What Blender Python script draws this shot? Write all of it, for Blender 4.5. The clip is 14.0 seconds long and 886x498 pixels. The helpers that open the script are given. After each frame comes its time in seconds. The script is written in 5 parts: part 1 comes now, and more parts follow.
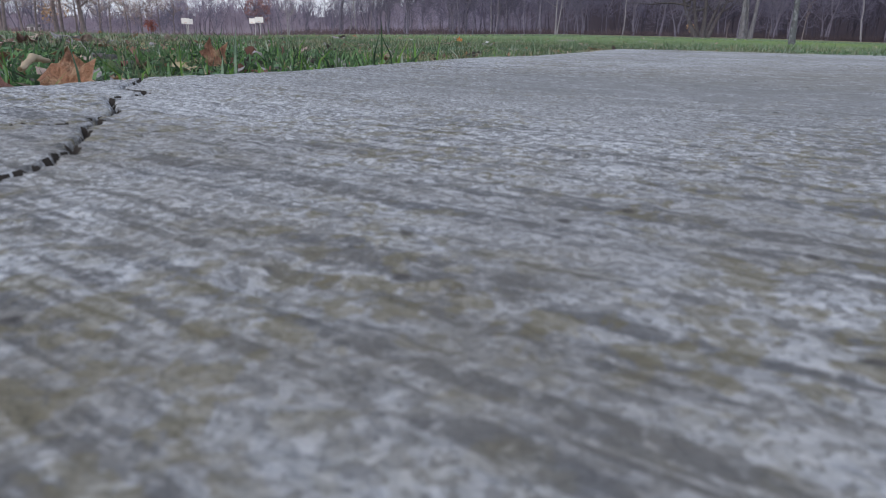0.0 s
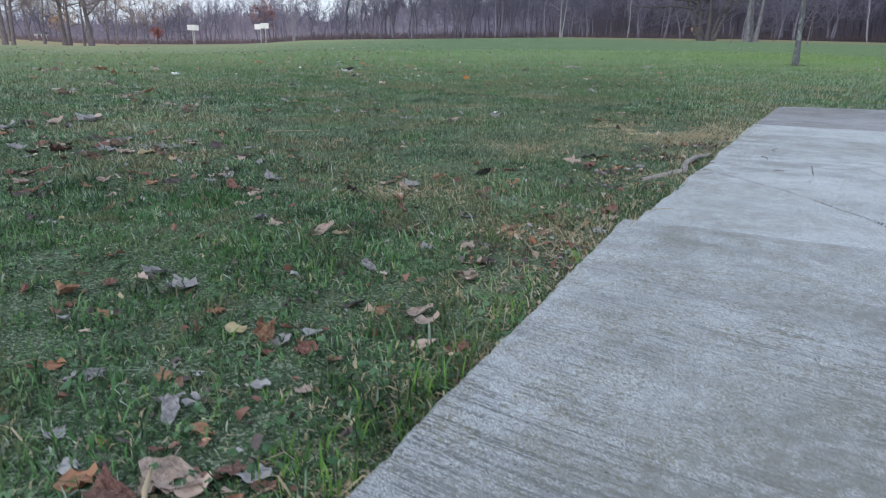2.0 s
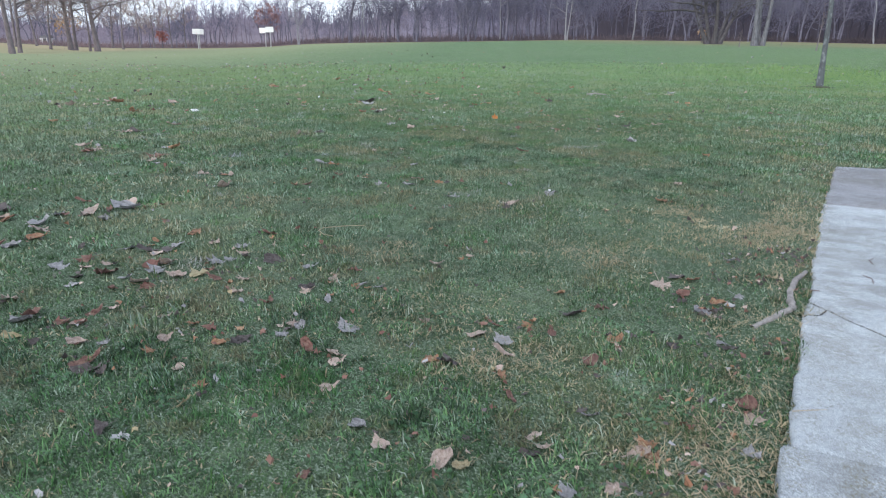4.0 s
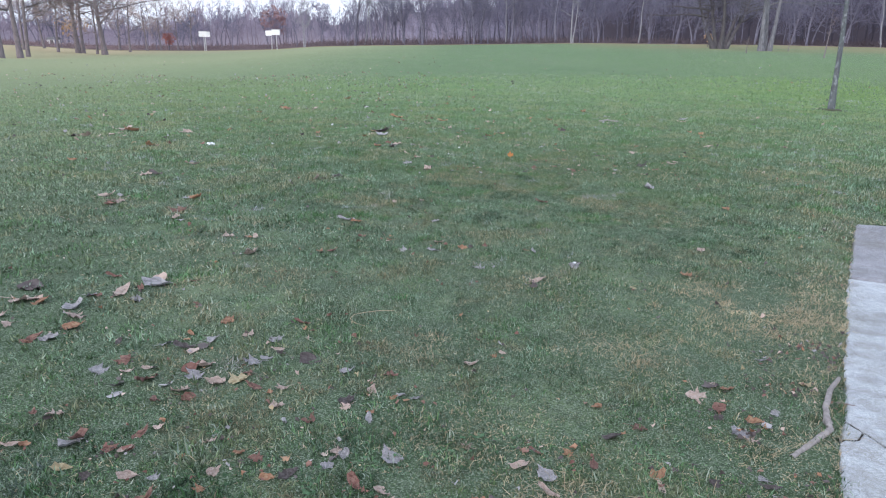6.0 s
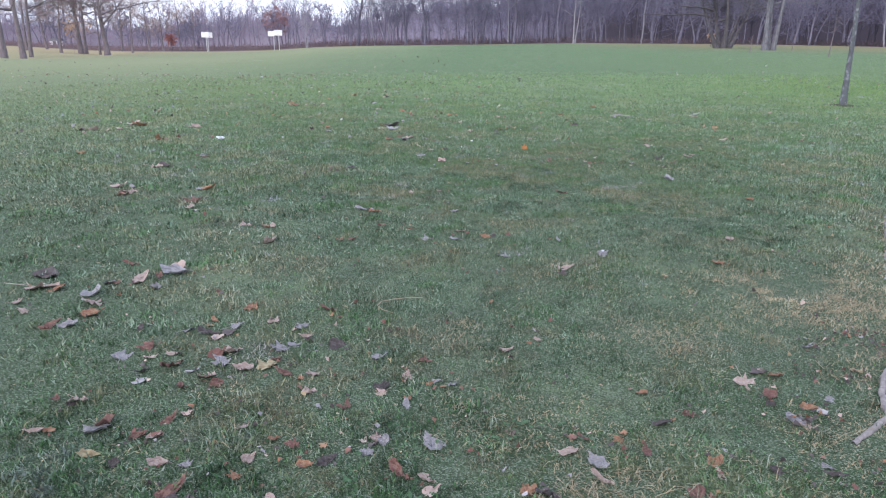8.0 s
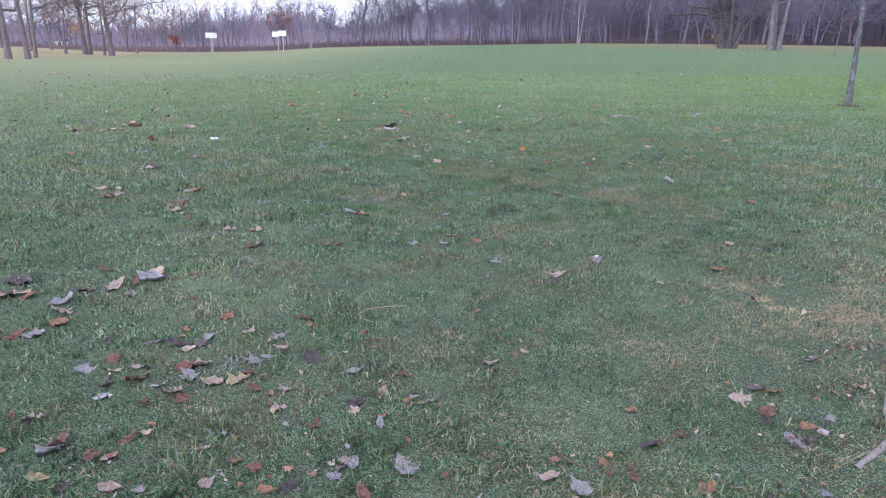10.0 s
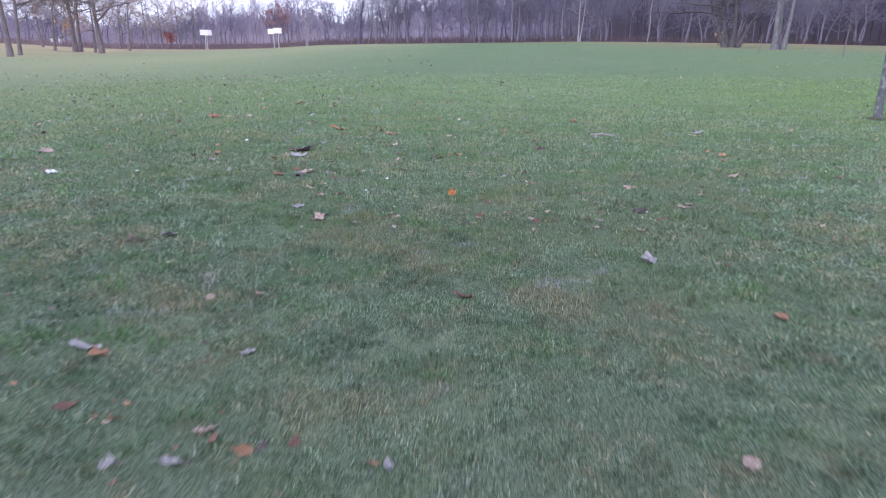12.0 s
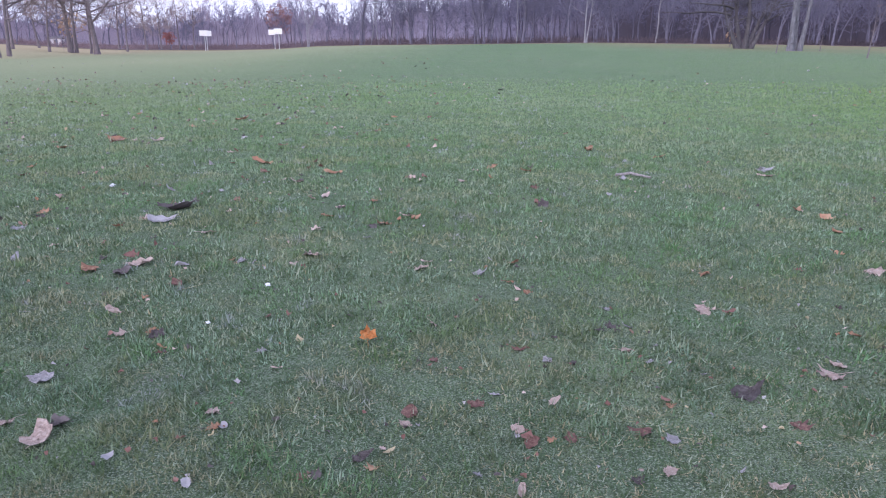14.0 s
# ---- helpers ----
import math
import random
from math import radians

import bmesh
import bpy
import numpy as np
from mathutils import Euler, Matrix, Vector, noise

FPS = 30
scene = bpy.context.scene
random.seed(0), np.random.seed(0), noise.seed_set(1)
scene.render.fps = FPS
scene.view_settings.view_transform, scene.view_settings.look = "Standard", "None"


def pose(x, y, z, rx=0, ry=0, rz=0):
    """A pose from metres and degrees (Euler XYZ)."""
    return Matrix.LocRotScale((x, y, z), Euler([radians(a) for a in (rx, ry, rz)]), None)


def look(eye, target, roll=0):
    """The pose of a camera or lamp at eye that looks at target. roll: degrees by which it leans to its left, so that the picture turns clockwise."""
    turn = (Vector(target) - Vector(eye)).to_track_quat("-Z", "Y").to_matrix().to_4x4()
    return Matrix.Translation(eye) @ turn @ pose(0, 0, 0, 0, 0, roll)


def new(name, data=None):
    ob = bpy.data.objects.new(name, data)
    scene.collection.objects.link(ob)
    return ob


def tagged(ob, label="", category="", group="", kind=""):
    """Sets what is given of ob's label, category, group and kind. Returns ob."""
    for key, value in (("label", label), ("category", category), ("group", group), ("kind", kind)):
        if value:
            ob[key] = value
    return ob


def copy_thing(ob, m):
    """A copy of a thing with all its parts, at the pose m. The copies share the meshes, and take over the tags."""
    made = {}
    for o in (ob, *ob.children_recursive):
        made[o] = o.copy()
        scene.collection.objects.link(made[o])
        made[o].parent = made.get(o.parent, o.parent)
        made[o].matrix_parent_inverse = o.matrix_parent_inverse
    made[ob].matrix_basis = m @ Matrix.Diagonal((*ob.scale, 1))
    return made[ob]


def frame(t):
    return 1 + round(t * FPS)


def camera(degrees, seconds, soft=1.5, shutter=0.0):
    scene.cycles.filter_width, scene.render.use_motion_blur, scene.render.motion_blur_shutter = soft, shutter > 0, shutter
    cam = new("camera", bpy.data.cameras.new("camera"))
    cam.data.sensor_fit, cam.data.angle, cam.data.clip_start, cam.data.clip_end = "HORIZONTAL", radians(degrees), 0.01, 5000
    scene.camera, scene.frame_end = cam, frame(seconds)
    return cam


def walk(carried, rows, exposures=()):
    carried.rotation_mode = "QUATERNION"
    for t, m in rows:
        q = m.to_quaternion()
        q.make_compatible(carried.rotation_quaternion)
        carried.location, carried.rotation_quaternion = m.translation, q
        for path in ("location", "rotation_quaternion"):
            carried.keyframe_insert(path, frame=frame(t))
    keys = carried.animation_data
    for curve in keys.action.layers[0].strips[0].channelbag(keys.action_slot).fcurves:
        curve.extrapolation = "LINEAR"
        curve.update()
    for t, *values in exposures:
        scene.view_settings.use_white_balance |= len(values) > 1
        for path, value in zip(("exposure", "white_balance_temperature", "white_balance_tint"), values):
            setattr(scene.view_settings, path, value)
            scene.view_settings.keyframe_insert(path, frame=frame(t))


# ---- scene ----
cam = camera(65.0, 14.0, soft=1.1, shutter=0.25)
cam.data.dof.use_dof, cam.data.dof.focus_distance, cam.data.dof.aperture_fstop = True, 1.2, 50.0
PATH = [
    (0, (0.119, -0.271, 0.028), (0.057, 1.642, -0.55), 1.2),
    (0.3, (0.119, -0.271, 0.028), (0.057, 1.642, -0.55), 1.2),
    (0.4, (0.13, -0.29, 0.043), (0.064, 1.624, -0.53), 0.8),
    (0.5, (0.146, -0.314, 0.068), (0.074, 1.601, -0.502), 0.5),
    (0.6, (0.149, -0.317, 0.106), (0.076, 1.598, -0.464), 0.5),
    (0.7, (0.152, -0.321, 0.152), (0.078, 1.594, -0.419), 0.5),
    (0.8, (0.156, -0.325, 0.202), (0.081, 1.590, -0.369), 0.5),
    (0.9, (0.159, -0.329, 0.240), (0.084, 1.586, -0.332), 0.5),
    (1, (0.162, -0.332, 0.267), (0.087, 1.583, -0.305), 0.6),
    (1.5, (0.153, -0.317, 0.349), (0.077, 1.598, -0.223), 0.7),
    (2, (0.085, -0.285, 0.443), (0.006, 1.629, -0.13), 0.7),
    (2.5, (0.02, -0.214, 0.537), (-0.062, 1.7, -0.035), 0.7),
    (3, (-0.043, -0.115, 0.636), (-0.127, 1.799, 0.065), 0.7),
    (3.5, (-0.126, -0.021, 0.739), (-0.212, 1.894, 0.169), 0.6),
    (4, (-0.224, 0.066, 0.864), (-0.314, 1.981, 0.293), 0.5),
    (6.3, (-0.371, 0.161, 1.292), (-0.474, 2.076, 0.723), 0.6),
    (6.5, (-0.38, 0.167, 1.275), (-0.482, 2.081, 0.706), 0.6),
    (7, (-0.407, 0.185, 1.228), (-0.511, 2.1, 0.659), 0.6),
    (7.5, (-0.445, 0.202, 1.199), (-0.55, 2.116, 0.63), 0.6),
    (8, (-0.498, 0.227, 1.176), (-0.606, 2.142, 0.609), 0.5),
    (8.2, (-0.531, 0.242, 1.167), (-0.638, 2.158, 0.601), 0.5),
    (10.3, (-0.347, 0.392, 1.164), (-0.468, 2.306, 0.598), 0.45),
    (10.5, (-0.24, 0.412, 1.161), (-0.36, 2.327, 0.5934), 0.48),
    (11, (0.008, 0.71, 1.174), (-0.114, 2.625, 0.606), 0.55),
    (11.5, (0.219, 1.518, 1.198), (0.096, 3.432, 0.629), 0.62),
    (12, (0.28, 2.753, 1.212), (0.155, 4.666, 0.64), 0.6),
    (12.5, (0.269, 4.277, 1.238), (0.141, 6.19, 0.6655), 0.68),
    (13, (0.287, 5.357, 1.235), (0.154, 7.271, 0.664), 0.62),
    (13.5, (0.371, 5.697, 1.201), (0.234, 7.61, 0.631), 0.62),
    (14, (0.493, 5.692, 1.204), (0.353, 7.606, 0.634), 0.62),
]
walk(cam, [(t, look(eye, target, roll)) for t, eye, target, roll in PATH], exposures=[(0.0, 0.25, 6650, 10), (0.4, 0.22, 6600, 9), (1.0, 0.32, 6400, 3), (2.0, 0.48, 6400, 3), (3.5, 0.76, 6400, 3), (7.0, 0.94, 6300, 11), (11.0, 0.98, 6120, 19), (14.0, 0.86, 5960, 24)])

# ---- light: a pale overcast sky late in the day ----
SKY, SUN = 0.10, 0.9
world = bpy.data.worlds.new("overcast_sky")
scene.world = world
world.use_nodes = True
wt = world.node_tree
back = wt.nodes["Background"]
sky = wt.nodes.new("ShaderNodeTexSky")
sky.sky_type, sky.sun_disc, sky.sun_elevation, sky.sun_rotation = "NISHITA", False, radians(22), radians(-150)
sky.air_density, sky.dust_density, sky.ozone_density = 1.0, 4.0, 2.0
veil = wt.nodes.new("ShaderNodeMixRGB")
veil.inputs[0].default_value = 0.72
veil.inputs[2].default_value = (8.4, 9.05, 10.6, 1)
wt.links.new(sky.outputs[0], veil.inputs[1])
wt.links.new(veil.outputs[0], back.inputs[0])
back.inputs[1].default_value = SKY
lamp = bpy.data.lights.new("sun", "SUN")
lamp.energy, lamp.angle, lamp.color = SUN, radians(25), (1.0, 0.97, 0.94)
sun = new("sun", lamp)
sun.matrix_world = look((-20, -35, 26), (0, 0, 0))


# ---- materials ----
def rgba(c):
    return (*c, 1.0)


class Mat:
    """A node material whose colour and relief are built up step by step."""

    def __init__(self, name, colour, rough=0.8, where="Object"):
        self.m = bpy.data.materials.new(name)
        self.m.use_nodes = True
        self.t = self.m.node_tree
        self.bsdf = self.t.nodes["Principled BSDF"]
        self.bsdf.inputs["Roughness"].default_value = rough
        self.bsdf.inputs["Specular IOR Level"].default_value = 0.25
        self.co = self.t.nodes.new("ShaderNodeTexCoord").outputs[where]
        self.col = None
        self.base = colour
        self.bsdf.inputs["Base Color"].default_value = rgba(colour)
        self.height = None

    def link(self, a, b):
        self.t.links.new(a, b)

    def mapped(self, scale=(1, 1, 1), rot=0.0):
        n = self.t.nodes.new("ShaderNodeMapping")
        n.vector_type = "TEXTURE"
        n.inputs["Scale"].default_value = [1 / k for k in scale]
        n.inputs["Rotation"].default_value = (0, 0, rot)
        self.link(self.co, n.inputs[0])
        return n.outputs[0]

    def noise(self, scale, detail=4, rough=0.6, stretch=(1, 1, 1), rot=0.0):
        n = self.t.nodes.new("ShaderNodeTexNoise")
        n.inputs["Scale"].default_value, n.inputs["Detail"].default_value, n.inputs["Roughness"].default_value = scale, detail, rough
        self.link(self.mapped(stretch, rot), n.inputs["Vector"])
        return n.outputs[0]

    def cells(self, scale):
        n = self.t.nodes.new("ShaderNodeTexVoronoi")
        n.inputs["Scale"].default_value = scale
        self.link(self.mapped(), n.inputs["Vector"])
        return n.outputs["Distance"]

    def island(self):
        return self.t.nodes.new("ShaderNodeNewGeometry").outputs["Random Per Island"]

    def each(self):
        return self.t.nodes.new("ShaderNodeObjectInfo").outputs["Random"]

    def span(self, fac, lo, hi):
        n = self.t.nodes.new("ShaderNodeMapRange")
        n.inputs[1].default_value, n.inputs[2].default_value = lo, hi
        self.link(fac, n.inputs[0])
        return n.outputs[0]

    def times(self, a, b):
        n = self.t.nodes.new("ShaderNodeMath")
        n.operation = "MULTIPLY"
        self.link(a, n.inputs[0])
        if isinstance(b, (int, float)):
            n.inputs[1].default_value = b
        else:
            self.link(b, n.inputs[1])
        return n.outputs[0]

    def mix(self, fac, colour, lo=0.0, hi=1.0, most=1.0):
        n = self.t.nodes.new("ShaderNodeMixRGB")
        f = self.span(fac, lo, hi)
        self.link(self.times(f, most), n.inputs[0])
        if self.col is None:
            n.inputs[1].default_value = rgba(self.base)
        else:
            self.link(self.col, n.inputs[1])
        n.inputs[2].default_value = rgba(colour)
        self.col = n.outputs[0]
        return self

    def bump(self, fac, depth, strength=1.0):
        n = self.t.nodes.new("ShaderNodeBump")
        n.inputs["Strength"].default_value, n.inputs["Distance"].default_value = strength, depth
        self.link(fac, n.inputs["Height"])
        if self.height is not None:
            self.link(self.height, n.inputs["Normal"])
        self.height = n.outputs[0]
        return self

    def blotch(self, x, y, wide, long, turn=0.0):
        """A soft round spot at one place: 1 in its middle, 0 at its rim."""
        n = self.t.nodes.new("ShaderNodeMapping")
        n.vector_type = "TEXTURE"
        n.inputs["Location"].default_value = (x, y, 0)
        n.inputs["Rotation"].default_value = (0, 0, turn)
        n.inputs["Scale"].default_value = (wide, long, 1)
        self.link(self.co, n.inputs[0])
        g = self.t.nodes.new("ShaderNodeTexGradient")
        g.gradient_type = "SPHERICAL"
        self.link(n.outputs[0], g.inputs[0])
        return g.outputs[1]

    def see_through(self, amount):
        """Lets some light pass, as through a leaf."""
        tr = self.t.nodes.new("ShaderNodeBsdfTranslucent")
        mx = self.t.nodes.new("ShaderNodeMixShader")
        mx.inputs[0].default_value = amount
        if self.col is not None:
            self.link(self.col, tr.inputs[0])
        else:
            tr.inputs[0].default_value = rgba(self.base)
        out = self.t.nodes["Material Output"]
        self.link(self.bsdf.outputs[0], mx.inputs[1])
        self.link(tr.outputs[0], mx.inputs[2])
        self.link(mx.outputs[0], out.inputs[0])
        return self

    def done(self):
        if self.col is not None:
            self.link(self.col, self.bsdf.inputs["Base Color"])
        if self.height is not None:
            self.link(self.height, self.bsdf.inputs["Normal"])
        return self.m


def lawn_material():
    m = Mat("lawn", (0.145, 0.248, 0.108), 1.0)
    m.bsdf.inputs["Specular IOR Level"].default_value = 0.0
    m.mix(m.noise(0.07, 4), (0.195, 0.310, 0.142), 0.42, 0.62, 0.9)
    m.mix(m.noise(0.35, 5, 0.65, (0.5, 1, 1)), (0.190, 0.250, 0.138), 0.48, 0.62, 0.6)
    m.mix(m.noise(1.3, 5, 0.7), (0.128, 0.215, 0.112), 0.50, 0.66, 0.5)
    m.mix(m.noise(5, 5, 0.7), (0.185, 0.240, 0.165), 0.54, 0.68, 0.4)
    axis = m.t.nodes.new("ShaderNodeSeparateXYZ")
    m.link(m.co, axis.inputs[0])
    east, north = axis.outputs[0], axis.outputs[1]
    m.mix(m.times(m.span(east, 5, 14), m.span(north, 70, 30)), (0.180, 0.285, 0.095), 0, 1, 0.5)
    # Darker under the near grass: thatch, and shade between blades put into the colour.
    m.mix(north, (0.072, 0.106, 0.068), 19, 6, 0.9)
    m.mix(m.noise(1.6, 6, 0.75), (0.098, 0.160, 0.084), 0.50, 0.60, 0.55)
    m.mix(m.noise(0.7, 6, 0.75), (0.235, 0.300, 0.165), 0.51, 0.60, 0.5)
    m.mix(m.noise(17, 5, 0.75), (0.082, 0.108, 0.080), 0.50, 0.60, 0.5)
    m.mix(m.noise(38, 4, 0.8), (0.190, 0.228, 0.172), 0.53, 0.63, 0.6)
    m.mix(m.noise(85, 4, 0.8), (0.055, 0.072, 0.050), 0.50, 0.60, 0.5)
    m.mix(m.noise(120, 3, 0.7), (0.036, 0.052, 0.036), 0.47, 0.57, 0.75)
    m.mix(m.noise(165, 2, 0.6), (0.270, 0.320, 0.262), 0.53, 0.62, 0.75)
    m.mix(east, (0.275, 0.290, 0.185), -3, -24, 0.7)
    m.mix(east, (0.360, 0.305, 0.205), -34, -72, 0.85)
    m.mix(m.times(m.times(m.span(east, 6, 30), m.span(north, 62, 105)), m.span(m.noise(0.12, 4), 0.36, 0.52)), (0.225, 0.190, 0.120), 0, 1, 0.75)
    m.mix(north, (0.26, 0.21, 0.13), 140, 146, 0.75)
    m.mix(north, (0.135, 0.105, 0.108), 149, 156, 1.0)
    m.bump(m.noise(40, 5, 0.8), 0.02, 0.8)
    return m.done()


def concrete_material(name, base, moss=1.0, streaks=0.85):
    r, g, b = base
    broom = radians(-33.2)
    m = Mat(name, base, 0.92)
    m.mix(m.noise(1.5, 4, 0.6, (0.35, 1, 1), broom), (r * 1.50, g * 1.51, b * 1.55), 0.42, 0.60, 0.9)
    m.mix(m.noise(2.6, 5, 0.65), (r * 0.60, g * 0.59, b * 0.56), 0.48, 0.66, 0.8)
    m.mix(m.noise(16, 5, 0.7, (0.75, 1, 1), broom), (r * 1.30, g * 1.30, b * 1.32), 0.50, 0.66, 0.6)
    axis = m.t.nodes.new("ShaderNodeSeparateXYZ")
    m.link(m.co, axis.inputs[0])
    brushed = m.times(m.span(m.noise(2.9, 3, 0.6), 0.34, 0.50), m.span(axis.outputs[1], 1.4, 0.45))
    m.mix(m.noise(95, 4, 0.65, (0.8, 1, 1), broom), (r * 0.60, g * 0.60, b * 0.62), 0.48, 0.60, 0.6)
    m.mix(m.noise(240, 3, 0.6, (0.9, 1, 1), broom), (r * 1.50, g * 1.50, b * 1.55), 0.49, 0.60, 0.55)
    m.mix(m.noise(310, 2, 0.5, (0.85, 1, 1), broom), (r * 0.42, g * 0.42, b * 0.44), 0.51, 0.60, 0.45)
    m.mix(m.noise(560, 3, 0.6), (r * 0.36, g * 0.36, b * 0.37), 0.50, 0.55, 0.7)
    m.mix(m.noise(430, 2, 0.6), (r * 1.80, g * 1.78, b * 1.80), 0.53, 0.58, 0.7)
    m.mix(m.times(m.span(m.noise(0.9, 3, 0.6), 0.40, 0.58), m.span(m.noise(9, 4, 0.7, (0.7, 1, 1), broom), 0.44, 0.60)), (r * 0.52, g * 0.50, b * 0.49), 0.0, 1.0, 0.55)
    crumbled = m.span(m.noise(210, 3, 0.7), 0.36, 0.54)
    m.mix(m.times(m.times(brushed, crumbled), m.span(m.noise(200, 3, 0.6, (0.05, 1, 1), broom), 0.50, 0.57)), (r * 0.25, g * 0.25, b * 0.27), 0.0, 1.0, streaks)
    m.mix(m.times(m.span(m.noise(13, 3, 0.6), 0.46, 0.56), m.span(m.noise(170, 3, 0.6), 0.51, 0.57)), (0.125, 0.108, 0.045), 0.0, 1.0, 0.5 * moss)
    m.mix(m.times(m.span(m.noise(1.5, 3), 0.50, 0.64), m.span(m.noise(40, 3, 0.7), 0.30, 0.60)), (0.125, 0.112, 0.084), 0.0, 1.0, 0.35)
    rough_edge = m.span(m.noise(34, 4, 0.7), 0.25, 0.62)
    m.mix(m.times(m.blotch(0.47, 0.32, 0.62, 0.34, 0.5), rough_edge), (r * 0.52, g * 0.49, b * 0.44), 0.0, 0.6, 0.75)
    m.mix(m.times(m.blotch(0.25, 0.15, 0.42, 0.22, -0.6), rough_edge), (r * 0.50, g * 0.50, b * 0.51), 0.0, 0.6, 0.65)
    m.mix(m.times(m.blotch(0.85, 0.75, 0.45, 0.16, -0.6), rough_edge), (r * 0.56, g * 0.54, b * 0.52), 0.0, 0.6, 0.8)
    m.mix(m.cells(62), (0.045, 0.043, 0.045), 0.12, 0.05, 0.85)
    m.bump(m.noise(300, 2, 0.5, (0.5, 1, 1), broom), 0.0014, 0.2 * streaks)
    m.bump(m.noise(230, 3, 0.6), 0.0022, 0.7)
    m.bump(m.noise(520, 2, 0.5), 0.0010, 0.6)
    return m.done()


def blade_material(name, a, b, c, frost=0.0, meadow=None, reach=(6, 24), patchy=0.0):
    """Grass blades: each its own tint, in clumps, yellower out on the meadow."""
    m = Mat(name, a, 0.65)
    m.bsdf.inputs["Specular IOR Level"].default_value = 0.12
    m.mix(m.island(), b, 0.1, 1.0, 0.85)
    m.mix(m.noise(1.7, 4), c, 0.45, 0.68, 0.7)
    # Dark lumps: clump tone, and the shade of hollows put into the colour.
    m.mix(m.noise(8.5, 4, 0.65), tuple(v * 0.40 for v in a), 0.50, 0.58, 0.75)
    m.mix(m.noise(3.4, 4, 0.65), tuple(v * 0.48 for v in a), 0.51, 0.59, 0.7)
    m.mix(m.noise(0.8, 5, 0.65), tuple(v * 1.15 for v in b), 0.47, 0.62, 0.6)
    m.mix(m.noise(5.2, 4, 0.7), tuple(v * 1.25 for v in b), 0.52, 0.60, 0.6)
    if patchy:
        m.mix(m.noise(0.95, 5, 0.65), tuple(v * patchy for v in (0.350, 0.308, 0.205)), 0.50, 0.58, 0.72)
        m.mix(m.noise(2.1, 4, 0.6), tuple(v * patchy for v in (0.110, 0.262, 0.095)), 0.52, 0.60, 0.7)
        m.mix(m.noise(4.3, 4, 0.65), tuple(v * patchy for v in (0.385, 0.345, 0.245)), 0.54, 0.61, 0.55)
    if meadow:
        axis = m.t.nodes.new("ShaderNodeSeparateXYZ")
        m.link(m.co, axis.inputs[0])
        m.mix(axis.outputs[1], meadow, *reach, 0.9)
        m.mix(m.noise(0.40, 5, 0.65, (0.6, 1, 1)), (b[0] * 1.05, b[1] * 0.92, b[2] * 0.82), 0.46, 0.62, 0.5)
        m.mix(m.noise(0.9, 5, 0.7, (0.6, 1, 1)), tuple(v * 0.62 for v in meadow), 0.50, 0.64, 0.4)
        m.mix(axis.outputs[0], (0.275, 0.300, 0.185), -2, -18, 0.65)
        m.mix(m.times(m.span(axis.outputs[0], 4.5, 9.5), m.span(axis.outputs[1], 9, 16)), (0.195, 0.305, 0.100), 0, 1, 0.55)
    if frost:
        m.mix(m.times(m.span(m.noise(0.45, 3), 0.42, 0.60), m.span(m.noise(3.1, 5, 0.65), 0.57, 0.66)), (0.37, 0.375, 0.435), 0, 1, frost)
    m.see_through(0.22)
    return m.done()


def leaf_material(name, a, b, vein):
    m = Mat(name, a, 0.7)
    m.mix(m.each(), b, 0.0, 1.0, 0.9)
    m.mix(m.noise(4.5, 5, 0.7), tuple(v * 0.36 for v in a), 0.49, 0.64, 0.7)
    m.mix(m.noise(6, 3), vein, 0.48, 0.62, 0.7)
    m.bump(m.noise(9, 4), 0.06, 0.6)
    m.see_through(0.12)
    return m.done()


def bark_material(name, a, b, scale=1.0):
    m = Mat(name, a, 0.93)
    m.mix(m.noise(6 * scale, 5, 0.7, (1, 1, 0.25)), b, 0.40, 0.62, 0.9)
    m.mix(m.noise(1.2 * scale, 4), tuple(v * 0.6 for v in a), 0.50, 0.70, 0.6)
    m.bump(m.noise(14 * scale, 5, 0.7, (1, 1, 0.2)), 0.03, 0.7)
    return m.done()


def mottled_bark_material():
    """Smooth young bark with grey, pale and dark blotches."""
    m = Mat("bark_mottled", (0.108, 0.122, 0.136), 0.9)
    m.mix(m.noise(9, 4, 0.6, (1, 1, 0.5)), (0.085, 0.088, 0.100), 0.48, 0.60, 0.9)
    m.mix(m.noise(14, 4, 0.6, (1, 1, 0.6)), (0.25, 0.27, 0.30), 0.52, 0.62, 0.8)
    m.mix(m.noise(60, 3), (0.10, 0.10, 0.11), 0.52, 0.64, 0.5)
    m.bump(m.noise(22, 4, 0.7, (1, 1, 0.4)), 0.02, 0.7)
    return m.done()


def twig_material(name, dark, pale):
    """Far stems and twigs, each of its own grey."""
    m = Mat(name, dark, 0.95)
    m.mix(m.island(), pale, 0.30, 1.0, 0.9)
    m.mix(m.noise(0.11, 3), tuple(v * 0.55 for v in dark), 0.46, 0.66, 0.7)
    axis = m.t.nodes.new("ShaderNodeSeparateXYZ")
    m.link(m.co, axis.inputs[0])
    # Paler westward: distance haze put into the colour; darker to the east.
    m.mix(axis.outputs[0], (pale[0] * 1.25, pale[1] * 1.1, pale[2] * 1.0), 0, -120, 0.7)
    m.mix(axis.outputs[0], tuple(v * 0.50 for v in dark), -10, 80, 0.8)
    return m.done()


